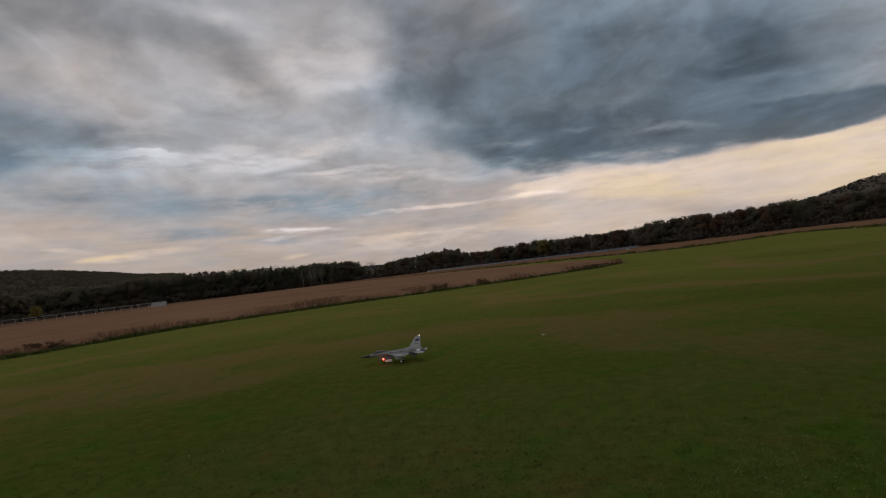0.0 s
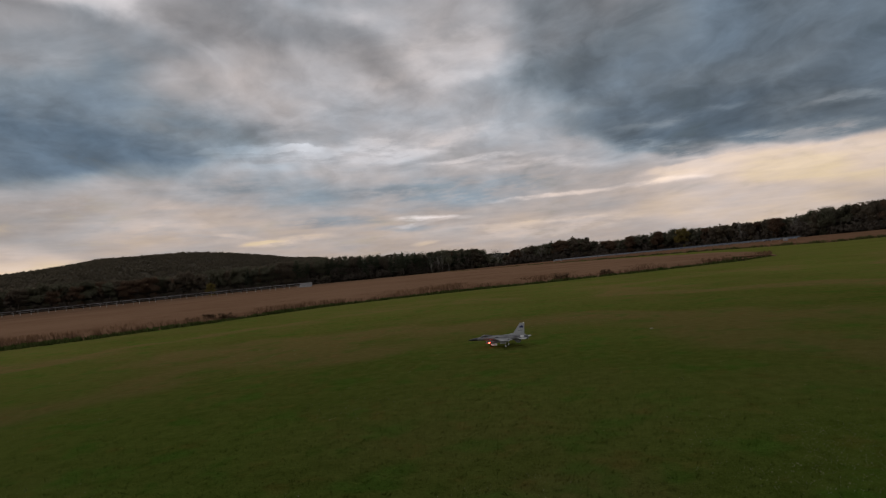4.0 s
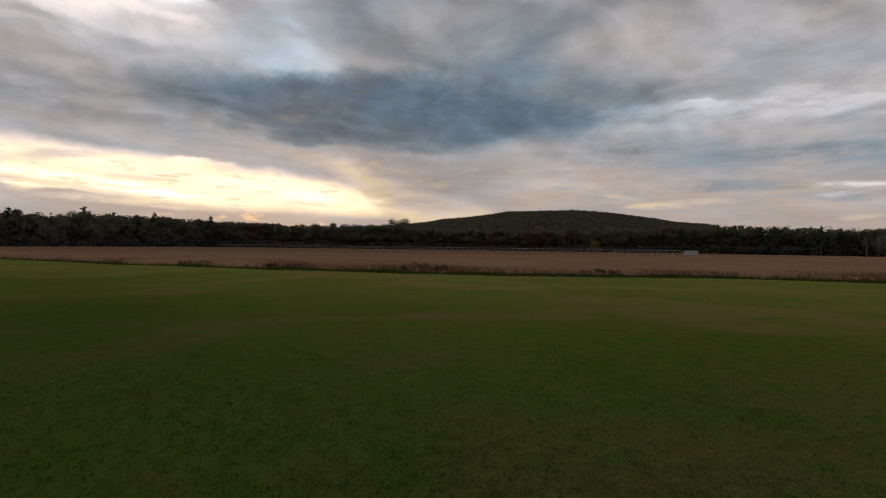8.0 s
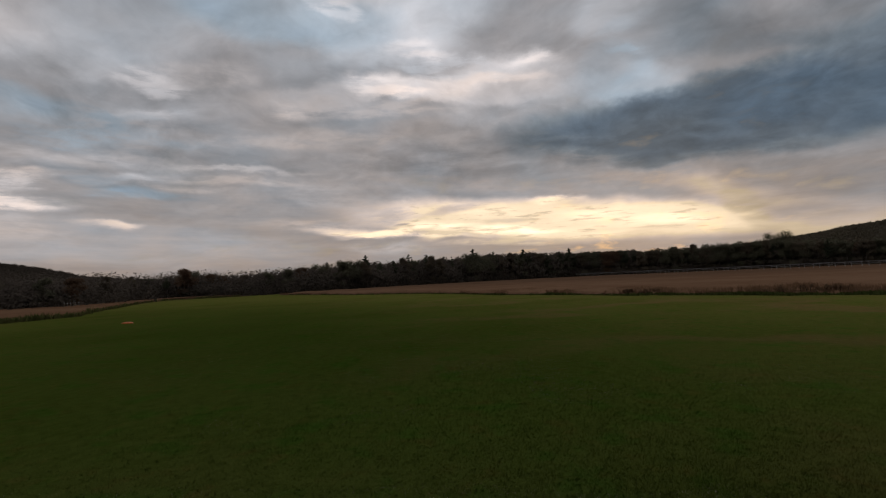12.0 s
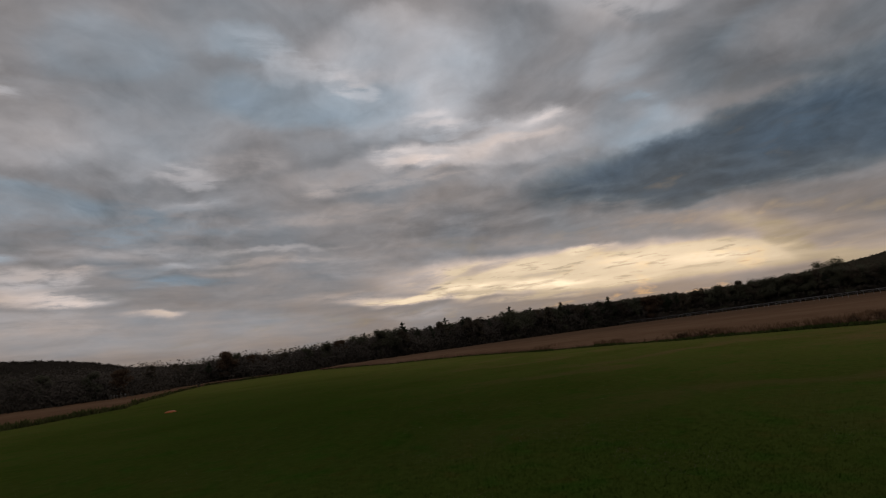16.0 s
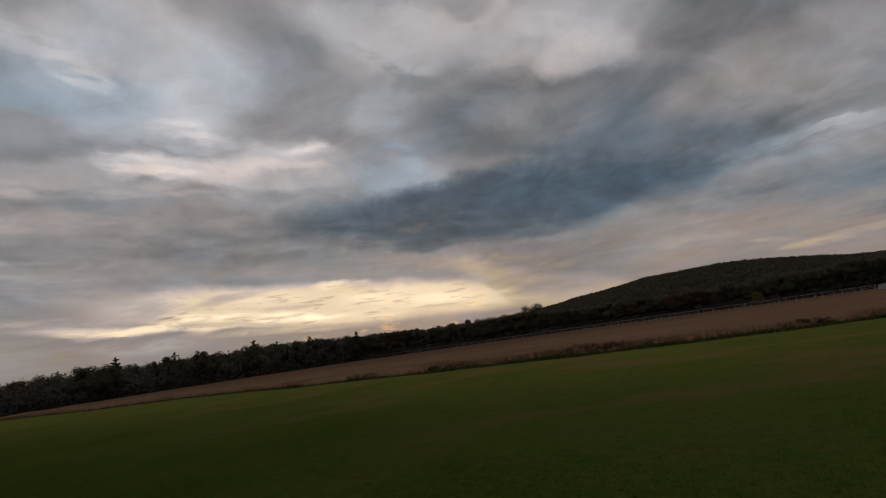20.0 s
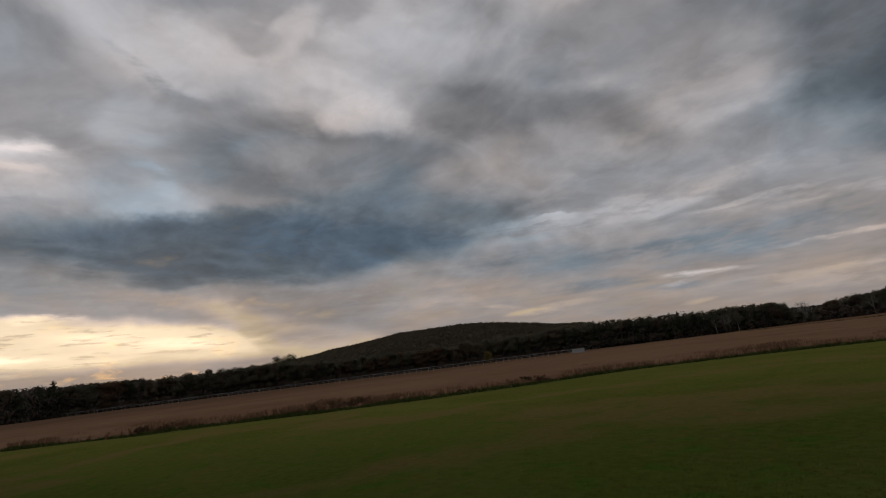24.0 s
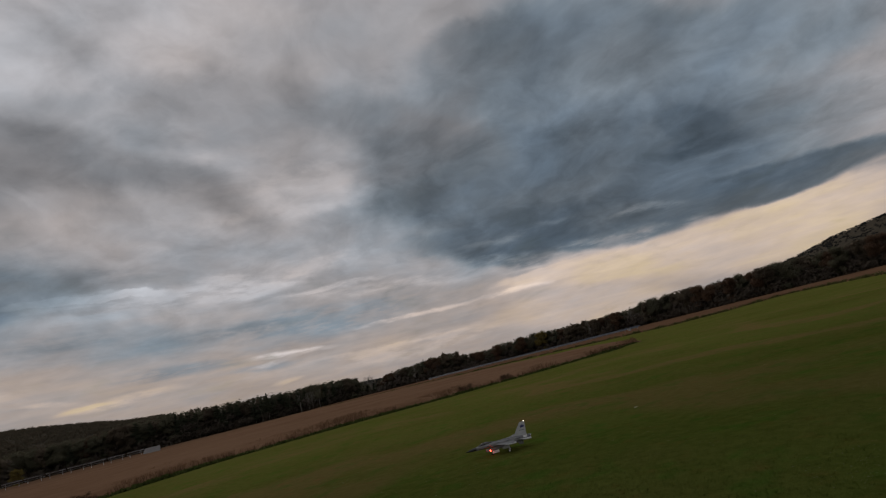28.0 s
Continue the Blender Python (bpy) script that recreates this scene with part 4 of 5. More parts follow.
def pine(name, label, height, spread, seed=1, bare=0.3, leaves=6000):
    random.seed(seed)
    np.random.seed(seed)
    t = thing(name, label, "pine tree", group="trees at the field's edge")
    shapes = [tube([(0, 0, -0.2), (0, 0.01 * height, height * 0.5), (0.01 * height, 0, height)], [height * 0.02, height * 0.013, height * 0.002], 7)]
    masses = []
    for i in range(26):
        f = bare + (0.97 - bare) * (i + random.random() * 0.8) / 26
        h = height * f
        l = spread * (1.1 - 0.95 * ((f - bare) / (1 - bare)) ** 1.5) * random.uniform(0.6, 1.1)
        a = i * 2.4 + random.uniform(-0.5, 0.5)
        e = Vector((math.cos(a) * l, math.sin(a) * l, h + l * random.uniform(0.05, 0.35)))
        shapes.append(tube([(0, 0, h), (e.x * 0.5, e.y * 0.5, h + l * 0.06), e], [height * 0.006, height * 0.004, height * 0.001], 5))
        masses += [(e.x * k, e.y * k, h + (e.z - h) * k, spread * r_ * max(0.4, min(1.0, 1.3 * l / spread))) for k, r_ in ((0.95, 0.15), (0.65, 0.2), (0.3, 0.24))]
    masses.append((0, 0, height * 0.985, spread * 0.06))
    part("trunk", join(*shapes), M_BARK, t)
    part("crown", leaf_cloud(masses, leaves, height * 0.016, 0.7), M_PINE, t)
    return t


def bare_tree(name, label, height, spread, seed=1):
    random.seed(seed)
    np.random.seed(seed)
    t = thing(name, label, "bare tree", group="trees at the field's edge")
    wood, tips = limbs_of(height, spread, 12, 0.3, height * 0.015)
    part("trunk", wood, M_PALE_BARK, t)
    twigs = []
    for e in tips:
        for _ in range(10):
            d = Vector((random.uniform(-1, 1), random.uniform(-1, 1), random.uniform(0.0, 1.2))) * spread * 0.4
            b = Vector(e) * random.uniform(0.75, 1.0)
            twigs.append(tube([b, b + d * 0.6, b + d], [height * 0.003, height * 0.002, height * 0.0008], 3))
    part("twig_crown", join(*twigs), M_PALE_BARK, t)
    return t


KINDS = [broadleaf("autumn_tree", "tree with thin dull green autumn leaves", M_LEAF_DULL, 15, 4.6, seed=11),
         broadleaf("autumn_tree", "tree with brown autumn leaves", M_LEAF_BROWN, 15, 5.0, seed=12),
         broadleaf("autumn_tree", "tree with rusty red autumn leaves", M_LEAF_RUST, 14, 4.8, seed=13),
         broadleaf("autumn_tree", "low spreading tree with dull green leaves", M_LEAF_DULL, 12, 5.2, seed=14, low=0.1),
         broadleaf("autumn_tree", "tall tree with dark brown leaves", M_LEAF_BROWN, 17, 4.4, seed=15)]
PINES = [pine("pine_tree", "tall dark pine with layered boughs", 18, 4.4, seed=21),
         pine("pine_tree", "dark pine with an open uneven crown", 19, 3.8, seed=22, bare=0.5),
         pine("pine_tree", "dense dark pine with a pointed crown", 17, 4.6, seed=23, bare=0.2)]
BARE = [bare_tree("bare_tree", "leafless pale grey tree", 14, 4.0, seed=31), bare_tree("bare_tree", "leafless tree with fine upright twigs", 15, 3.4, seed=32)]
GOLD = broadleaf("golden_tree", "small rounded tree with golden yellow leaves", M_LEAF_GOLD, 7, 2.6, seed=41, low=0.08)


def plant(source, b, r, height, base, first):
    """A tree of that height at a bearing and distance; the first of a kind is the source itself."""
    s = height / base
    x, y, _ = polar(b, r)
    m = pose(x, y, 0, 0, 0, random.uniform(0, 360))
    if first:
        source.matrix_world = m
        source.scale = (s, s, s)
        return source
    c = copy_thing(source, m)
    c.scale = (s, s, s)
    return c


HEIGHTS = {o: h for o, h in zip(KINDS + PINES + BARE + [GOLD], (15, 15, 14, 12, 17, 18, 19, 17, 14, 15, 7))}
planted = set()


def grow(source, b, r, height):
    first = source.name not in planted
    planted.add(source.name)
    return plant(source, b, r, height, HEIGHTS[source], first)


random.seed(5)
b = -58.0
while b < 150.0:
    r = along(TREES_AT, b)
    h = tree_height(b, r)
    pinewood = 0.75 if 12 < b < 30 else (0.35 if 78 < b < 112 else 0.06)
    barewood = 0.22 if -34 < b < -8 else 0.03
    u = random.random()
    pool = PINES if u < pinewood else (BARE if u < pinewood + barewood else KINDS)
    grow(random.choice(pool), b, r + random.uniform(-4, 6), h * random.uniform(0.86, 1.03))
    b += math.degrees(random.uniform(3.2, 6.2) / r)
# single trees that stand out against the sky
for bb, k, top in ((91.8, 1, 3.42), (89.4, 0, 3.0), (86.0, 1, 3.12), (80.9, 1, 2.98), (104.3, 1, 3.25), (99.3, 0, 3.12), (97.2, 1, 3.02), (0.3, 2, 2.3), (2.6, 2, 2.05)):
    r = along(TREES_AT, bb) + 4
    grow(PINES[k], bb, r, r * math.tan(radians(top)) + EYE)
r = along(TREES_AT, 62.0) + 25
grow(KINDS[3], 61.3, r, r * math.tan(radians(3.05)) + EYE)
for bb in (14.2, 14.9, 15.3, 16.1):
    grow(BARE[1], bb, along(TREES_AT, bb) - 6, tree_height(bb, along(TREES_AT, bb)) * 0.8)
for bb, hh in ((8.5, 14.5), (8.75, 16.0), (9.05, 15.5)):
    grow(BARE[0], bb, 424, hh)
for source, bb in ((GOLD, -10.6), (KINDS[2], -18.6), (KINDS[2], -8.3), (KINDS[2], -5.6), (KINDS[2], 47.0), (KINDS[2], 52.5)):
    rr = along(TREES_AT, bb) - 5
    grow(source, bb, rr, tree_height(bb, rr) * (1.02 if bb < 0 else 0.75))
grow(GOLD, 39.5, 300, 300 * math.tan(radians(1.0)) + EYE)
grow(KINDS[2], 123.0, along(TREES_AT, 123.0) - 2, tree_height(123.0, along(TREES_AT, 123.0)) * 1.12)


def woods(name, label, rows, mats_seed, b0, b1, gap, mat, leaves=46, fine=0.0024):
    """Crowns of a far wood behind its edge, as loose stuff in one mesh."""
    random.seed(mats_seed)
    np.random.seed(mats_seed)
    heap = Heap()
    for depth, share in rows:
        b = b0
        while b < b1:
            r = along(TREES_AT, b) + depth + random.uniform(-5, 5)
            h = tree_height(b, r) * share * random.uniform(0.91, 1.02) * (0.5 if 7.2 < b < 10.2 and depth < 40 else 1.0)
            s = random.uniform(3.2, 5.0)
            x, y, _ = polar(b, r)
            masses = [(x + random.uniform(-1, 1) * s * 0.5, y + random.uniform(-1, 1) * s * 0.5, h - s * random.uniform(0.7, 1.1), s * 0.7) for _ in range(3)]
            masses += [(x + random.uniform(-1, 1) * s * 0.6, y + random.uniform(-1, 1) * s * 0.6, h * f, s * 0.85) for f in (0.15, 0.4, 0.62)]
            size = min(max(r * fine, 0.2), 0.85)
            heap.add(leaf_cloud(masses, int(leaves * (1.1 / size) ** 1.4), size))
            b += math.degrees(gap * random.uniform(0.7, 1.3) / r)
    return tagged(heap.build(name, mat), label, "woods", kind="stuff")


woods("brown_woods", "dense brown autumn woods behind the field's edge", [(8, 0.99), (18, 1.06)], 61, -80, 78, 3.8, M_LEAF_BROWN, 95)
woods("green_woods", "dull green woods behind the field's edge", [(11, 1.0), (24, 1.07)], 62, -80, 78, 4.0, M_LEAF_DULL, 95)
woods("inner_woods", "dim inner rows of the autumn woods", [(5, 0.72), (14, 0.8)], 64, -80, 78, 3.4, M_SHADED_LEAF, 110)
woods("undergrowth", "dark brushy undergrowth along the woods", [(-3, 0.4), (3, 0.6)], 63, -80, 78, 3.2, M_DEEP_SHADE_LEAF, 60)
woods("dark_woods", "dark dense woods beyond the western and southern crop", [(3, 0.8), (7, 0.98), (13, 1.06), (20, 1.1)], 65, 74, 165, 2.7, M_SHADED_LEAF, 190, 0.0022)
woods("dark_undergrowth", "dark brush at the foot of the dense woods", [(-2, 0.35), (2, 0.55)], 66, 78, 165, 2.6, M_DEEP_SHADE_LEAF, 60, 0.0021)

# ---- wooded hills ----
HILL_WEST = [(14, 0.2), (20, 0.9), (26, 2.1), (28.5, 2.8), (31.5, 3.1), (35, 3.65), (38, 4.1), (41, 4.32), (44.5, 4.32), (48.5, 4.2), (52, 3.7), (56, 3.3), (60, 2.75), (64, 2.3), (70, 1.9), (80, 1.4), (92, 0.4)]
HILL_NORTH = [(-95, 3.0), (-70, 5.0), (-55, 4.7), (-47, 4.2), (-42, 3.55), (-39.5, 3.2), (-37, 2.6), (-34.7, 2.15), (-31, 1.8), (-26, 1.4), (-18, 0.8), (-5, 0.75), (5, 1.1), (9, 1.3), (11, 1.2), (18, 0.5)]
HILL_SOUTH = [(112, 0.3), (118, 0.9), (122, 1.3), (126, 1.45), (130, 1.8), (133, 2.6), (136, 3.1), (139.5, 3.4), (143, 3.4), (150, 3.2), (165, 3.0), (185, 1.5)]


def hill(name, label, profile, near, far, mat, crowns, seed, grain=1.0):
    b0, b1 = profile[0][0], profile[-1][0]
    random.seed(seed)
    steps = int((b1 - b0) / 0.6)
    ring = [0.0, 0.15, 0.3, 0.45, 0.6, 0.75, 0.88, 1.0, 1.15, 1.4, 1.8]

    def rise(b, f):
        top = (near + (far - near)) * math.tan(radians(along(profile, b)))
        s = 1 - (1 - min(f, 1)) ** 1.7 if f <= 1 else max(1 - (f - 1) * 0.9, 0.0)
        return max(top - 6 * grain, 0) * s + 1.5 * noise.noise((b * 0.3, f * 6, seed))

    verts, faces = [], []
    for i in range(steps + 1):
        bb = b0 + (b1 - b0) * i / steps
        for f in ring:
            x, y, _ = polar(bb, near + (far - near) * f)
            verts.append((x, y, rise(bb, f) - 0.5))
    n = len(ring)
    for i in range(steps):
        for k in range(n - 1):
            faces.append((i * n + k, i * n + k + 1, (i + 1) * n + k + 1, (i + 1) * n + k))
    ob = tagged(new(name, mesh_of(name, verts, faces, M_HILL, True)), label, "hill", kind="structure")
    heap = Heap()
    np.random.seed(seed)
    for i in range(crowns):
        bb = random.uniform(b0 + 1, b1 - 1)
        f = random.uniform(0.02, 1.12) if i % 4 else random.uniform(0.93, 1.02)
        x, y, _ = polar(bb, near + (far - near) * f)
        z = rise(bb, f)
        s = random.uniform(3.5, 6.5) * grain
        masses = [(x + random.uniform(-1, 1) * s * 0.4, y + random.uniform(-1, 1) * s * 0.4, z + s * random.uniform(0.35, 0.6), s * 0.75) for _ in range(2)]
        heap.add(leaf_cloud(masses, 44, s * 0.2))
    cover = heap.build(name.replace("hill", "hill_forest"), mat)
    tagged(cover, "dark autumn forest covering the hill", "forest", kind="stuff")
    return ob


hill("hill_west", "long low wooded hill beyond the solar field", HILL_WEST, 480, 900, M_HILL_LEAF, 17000, 71, 0.7)
hill("hill_north", "steep wooded ridge rising beyond the crop", HILL_NORTH, 1000, 2600, M_FAR_LEAF, 9000, 72, 1.0)
# the darkened leaf colour stands for this hill's backlit side
hill("hill_south", "dark wooded hill beyond the southern woods", HILL_SOUTH, 250, 620, M_DEEP_SHADE_LEAF, 11000, 73, 0.55)


# ---- solar field ----
def solar_table(name, label, sheet):
    t = thing(name, label, "solar panels", group="solar tables")
    tilt = radians(24)
    for i in range(3):
        cx = (i - 1) * 1.66
        v, f = box(0, 0, 0, 1.62, 2.0, 0.05)
        v = [(x + cx, y * math.cos(tilt) - z * math.sin(tilt), y * math.sin(tilt) + z * math.cos(tilt) + 1.8) for x, y, z in v]
        p = part("panel", (v, f), sheet, t)
        g = [(x + cx, y * math.cos(tilt) - 0.032 * math.sin(tilt), y * math.sin(tilt) + 0.032 * math.cos(tilt) + 1.8) for x, y in ((-0.77, -0.96), (0.77, -0.96), (0.77, 0.96), (-0.77, 0.96))]
        part("panel_glass", (g, [(0, 1, 2, 3)]), M_PANEL, p)
    for px in (-1.6, 1.6):
        part("post", tube([(px, 0, -0.1), (px, 0, 1.75)], [0.075, 0.075], 8), M_STEEL, t)
        part("cross_arm", box(px, 0.0, 1.68, 0.1, 1.5, 0.12), M_STEEL, t)
    part("rail", box(0, 0.75, 1.97, 4.9, 0.09, 0.1), M_STEEL, t)
    part("rail", box(0, -0.75, 1.35, 4.9, 0.09, 0.1), M_STEEL, t)
    return t


first_table = solar_table("solar_table", "tilted solar panels on steel posts, seen from behind", M_BACKSHEET)


def table_row(start, end, turn):
    (x0, y0), (x1, y1) = start, end
    n = int(math.hypot(x1 - x0, y1 - y0) / 5.2)
    for i in range(n):
        f = (i + 0.5) / n
        yield pose(x0 + (x1 - x0) * f, y0 + (y1 - y0) * f, 0, 0, 0, turn)


placed = list(table_row((-107, 181), (-322, 55), 211)) + list(table_row((62, 166), (-13, 300), 299))
first_table.matrix_world = placed[0]
for m in placed[1:]:
    c = copy_thing(first_table, m)
    if m.translation.x > -60:
        c.scale = (1.0, 1.0, 0.62)


def shelter():
    """A low pale equipment shelter with one slanted end."""
    t = thing("equipment_shelter", "low pale grey metal equipment shelter beside the solar panels", "equipment shelter", (-100.5, 173.5, 0), 30)
    prof = [(-2.6, 0.0), (2.5, 0.0), (2.5, 1.95), (2.42, 2.02), (-1.75, 2.02), (-1.85, 1.97)]
    n = len(prof)
    verts = [(x, y, z) for y in (-1.2, 1.2) for x, z in prof]
    faces = [tuple(range(n)), tuple(range(2 * n - 1, n - 1, -1))] + [(i, (i + 1) % n, n + (i + 1) % n, n + i) for i in range(n)]
    part("shell", (verts, [tuple(reversed(f)) for f in faces]), M_SHELTER, t)
    for k in range(5):
        part("cladding_rib", box(-1.4 + k * 0.85, -1.215, 1.0, 0.06, 0.03, 1.9), M_SHELTER, t)
    part("roof_edge", box(0.35, 0, 2.04, 4.4, 2.5, 0.05), M_SHELTER, t)
    return t


shelter()

# ---- bushes and weeds at the mown edge ----
random.seed(81)
blades("weed_border", "rough green and brown weeds along the crop's edge", "weeds", edge_spots(EDGE_R, -18.5, 114, 5200, -0.7, 0.5, 0.7, 1.3), M_WEED, 0.16, 0.05, 0.8, 4)
blades("crop_fringe", "dry brown crop stems at the front of the field", "crop", edge_spots(EDGE_R, -18.5, 114, 14000, 0.1, 7.0, 0.8, 1.1), M_STEM, 0.42, 0.04, 0.5, 4)
blades("weed_border_far", "rough weeds before the far crop strip", "weeds", edge_spots(FAR_FRONT, -60, 14, 1800, -0.8, 0.8, 0.8, 1.4), M_WEED, 0.4, 0.09, 0.7, 4)
blades("weed_border_south", "rough weeds before the southern crop strip", "weeds", edge_spots(SOUTH_FRONT, 118, 170, 1500, -0.7, 0.7, 0.7, 1.3), M_WEED, 0.4, 0.07, 0.7, 4)


def bush(b, r, wide, tall, mat, seed, label):
    random.seed(seed)
    t = thing("bush", label, "bush", polar(b, r), group="bushes at the crop's edge")
    stems, masses = [], []
    across = radians(b + 90)
    for _ in range(18):
        u, v = random.uniform(-0.5, 0.5) * wide, random.uniform(-0.35, 0.35)
        e = (-math.sin(across) * u + v, math.cos(across) * u + v, tall * random.uniform(0.5, 0.95) * (1 - 1.6 * (u / wide) ** 2))
        stems.append(tube([(e[0] * 0.8, e[1] * 0.8, -0.05), (e[0] * 0.9, e[1] * 0.9, e[2] * 0.6), e], [0.02, 0.013, 0.004], 4))
        masses += [(e[0], e[1], e[2] * 0.85, tall * 0.24), (e[0], e[1], e[2] * 0.4, tall * 0.24)]
    for shape in stems:
        part("stem", shape, M_BARK, t)
    part("foliage", leaf_cloud(masses, 1500, 0.04), mat, t)
    return t


bush(61.5, along(EDGE_R, 61.5) + 0.6, 3.2, 0.7, M_BUSH, 91, "low brown bush with dense twigs")
bush(58.6, along(EDGE_R, 58.6) + 0.7, 1.4, 0.65, M_BUSH, 92, "small brown bush at the crop's edge")
bush(39.6, along(EDGE_R, 39.6) + 0.6, 2.6, 0.6, M_BUSH, 93, "low reddish-brown bush at the mown edge")
bush(75.2, along(EDGE_R, 75.2) + 0.5, 0.9, 0.6, M_BUSH, 94, "small dark bush in the weeds")
bush(77.4, along(EDGE_R, 77.4) + 0.5, 0.9, 0.55, M_BUSH, 95, "small brown bush in the weeds")
bush(1.2, along(EDGE_R, 1.2) + 0.5, 0.7, 0.7, M_BUSH, 96, "thin upright brown bush")
bush(-3.5, along(EDGE_R, -3.5) + 0.5, 0.6, 0.6, M_BUSH, 97, "thin brown bush above the weeds")
bush(-15.6, along(EDGE_R, -15.6) + 0.3, 2.0, 0.5, M_WEED, 98, "low dark clump of weeds at the crop's tip")

# ---- model jet ----
S = 0.088


def jet():
    t = thing("model_jet", "grey model jet fighter standing on its wheels in the grass", "model aircraft", (-1.12, 9.92, 0), -8)
    lift = 2.06
    X0 = 9.35

    def put(name, shape, mat, parent=None, label="", smooth=False, flip=False):
        return part(name, moved(shape, -X0, 0, lift, S, flip), mat, parent or t, label, smooth)

    body = put("fuselage", loft([(0.9, 0.2, -0.2, 0.2), (1.7, 0.36, -0.15, 0.31), (2.8, 0.48, -0.08, 0.42), (4.2, 0.6, 0.0, 0.48), (5.2, 0.8, 0.02, 0.5), (6.6, 1.0, -0.02, 0.54),
                                 (8.6, 1.1, -0.04, 0.56), (10.8, 1.02, -0.03, 0.56), (12.6, 0.85, 0.0, 0.54), (13.6, 0.62, 0.02, 0.5)], 20, 2.2), M_GREY, smooth=True)
    put("nose_cone", loft([(-0.4, 0.02, -0.33, 0.02), (0.0, 0.06, -0.31, 0.06), (0.3, 0.17, -0.28, 0.16), (0.95, 0.3, -0.21, 0.27), (1.75, 0.385, -0.145, 0.335), (2.3, 0.44, -0.11, 0.385)], 16), M_BLACK, body, "black pointed nose cone", True)
    put("canopy", loft([(2.7, 0.05, 0.32, 0.04), (3.1, 0.3, 0.38, 0.22), (3.9, 0.42, 0.5, 0.36), (4.8, 0.4, 0.52, 0.34), (5.8, 0.25, 0.52, 0.2), (6.5, 0.06, 0.5, 0.06)], 16), M_CANOPY, body, "dark smoked canopy", True)
    put("spine", loft([(5.8, 0.2, 0.48, 0.14), (7.5, 0.34, 0.46, 0.16), (9.8, 0.32, 0.46, 0.16), (12.0, 0.2, 0.48, 0.1)], 12), M_DARKGREY, body, "dark grey spine panel", True)
    put("intake", loft([(4.25, 0.5, -0.95, 0.3), (4.6, 0.58, -0.98, 0.34), (6.5, 0.6, -0.86, 0.36), (8.5, 0.6, -0.6, 0.3), (10.5, 0.5, -0.4, 0.2)], 16, 3.0), M_GREY, body, "", True)
    # black cap on the closed intake, in place of a shaded hollow
    put("intake_mouth", loft([(4.2, 0.42, -0.95, 0.23), (4.27, 0.44, -0.95, 0.24)], 16, 3.0), M_BLACK, body, "dark intake mouth")
    put("exhaust", loft([(13.55, 0.55, 0.02, 0.52), (14.2, 0.48, 0.02, 0.47), (14.5, 0.44, 0.02, 0.44)], 18), M_DARKGREY, body, "dark exhaust nozzle", True)
    wing = [(6.4, 0.95), (9.35, 4.6), (10.65, 4.6), (10.95, 0.95)]
    tail = [(11.9, 0.8), (13.7, 2.8), (14.7, 2.8), (14.5, 0.8)]
    strake = [(3.6, 0.55), (5.4, 0.95), (6.7, 1.15), (9.0, 1.05), (9.0, 0.5), (3.8, 0.4)]
    for flip in (False, True):
        wg = put("wing", moved(foil(wing, 0.16), 0, 0, 0.02), M_GREY, None, "", flip=flip)
        put("flap", moved(foil([(10.62, 1.2), (10.62, 3.6), (11.15, 3.55), (11.3, 1.2)], 0.08), 0, 0, -0.16), M_PALE, wg, "pale lowered flap", flip=flip)
        put("wingtip_rail", moved(tube([(8.7, 4.72, 0.0), (8.95, 4.72, 0), (11.2, 4.72, 0), (11.4, 4.72, 0)], [0.02, 0.09, 0.09, 0.05], 8)), M_PALE, wg, "pale wingtip rail", flip=flip)
        put("tailplane", moved(foil(tail, 0.11), 0, 0, -0.05), M_PALE, None, "pale grey tailplane", flip=flip)
        put("strake", moved(foil(strake, 0.1), 0, 0, 0.12), M_GREY, body, "", flip=flip)
        put("ventral_fin", moved(foil([(11.2, -0.5), (12.7, -0.5), (12.6, -1.15), (11.9, -1.15)], 0.06, "y"), 0, 0.55, 0), M_GREY, body, "", flip=flip)
        leg = put("main_leg", tube([(9.35, 0.75, -0.5), (9.35, 1.15, -1.4), (9.35, 1.2, -1.72)], [0.1, 0.075, 0.07], 8), M_STEEL, None, "bright metal leg", flip=flip)
        put("main_wheel", tube([(9.35, 1.08, -1.74), (9.35, 1.13, -1.74), (9.35, 1.32, -1.74), (9.35, 1.37, -1.74)], [0.26, 0.32, 0.32, 0.26], 16), M_RUBBER, leg, "black rubber tyre", flip=flip)
        put("wheel_hub", tube([(9.35, 1.03, -1.74), (9.35, 1.06, -1.74), (9.35, 1.38, -1.74), (9.35, 1.41, -1.74)], [0.14, 0.2, 0.2, 0.14], 12), M_WHITE, leg, "white wheel hub", flip=flip)
        put("gear_door", box(8.6, 0.98, -1.0, 1.3, 0.05, 0.5), M_PALE, None, "pale open gear door", flip=flip)
    for x0, x1 in ((6.9, 7.6), (9.1, 10.2), (11.3, 12.2)):
        for side in (-1, 1):
            put("camouflage_patch", loft([(x0, 0.32, 0.3, 0.12), ((x0 + x1) / 2, 0.36, 0.33, 0.14), (x1, 0.3, 0.3, 0.11)], 10), M_DARKGREY, body, "dark grey camouflage patch", True).location = (0, side * 0.055, 0)
    fin = put("fin", foil([(7.2, 0.5), (9.6, 0.66), (11.1, 1.0), (12.95, 3.3), (13.95, 3.3), (13.7, 0.42)], 0.13, "y"), M_PALE, None, "pale grey fin")
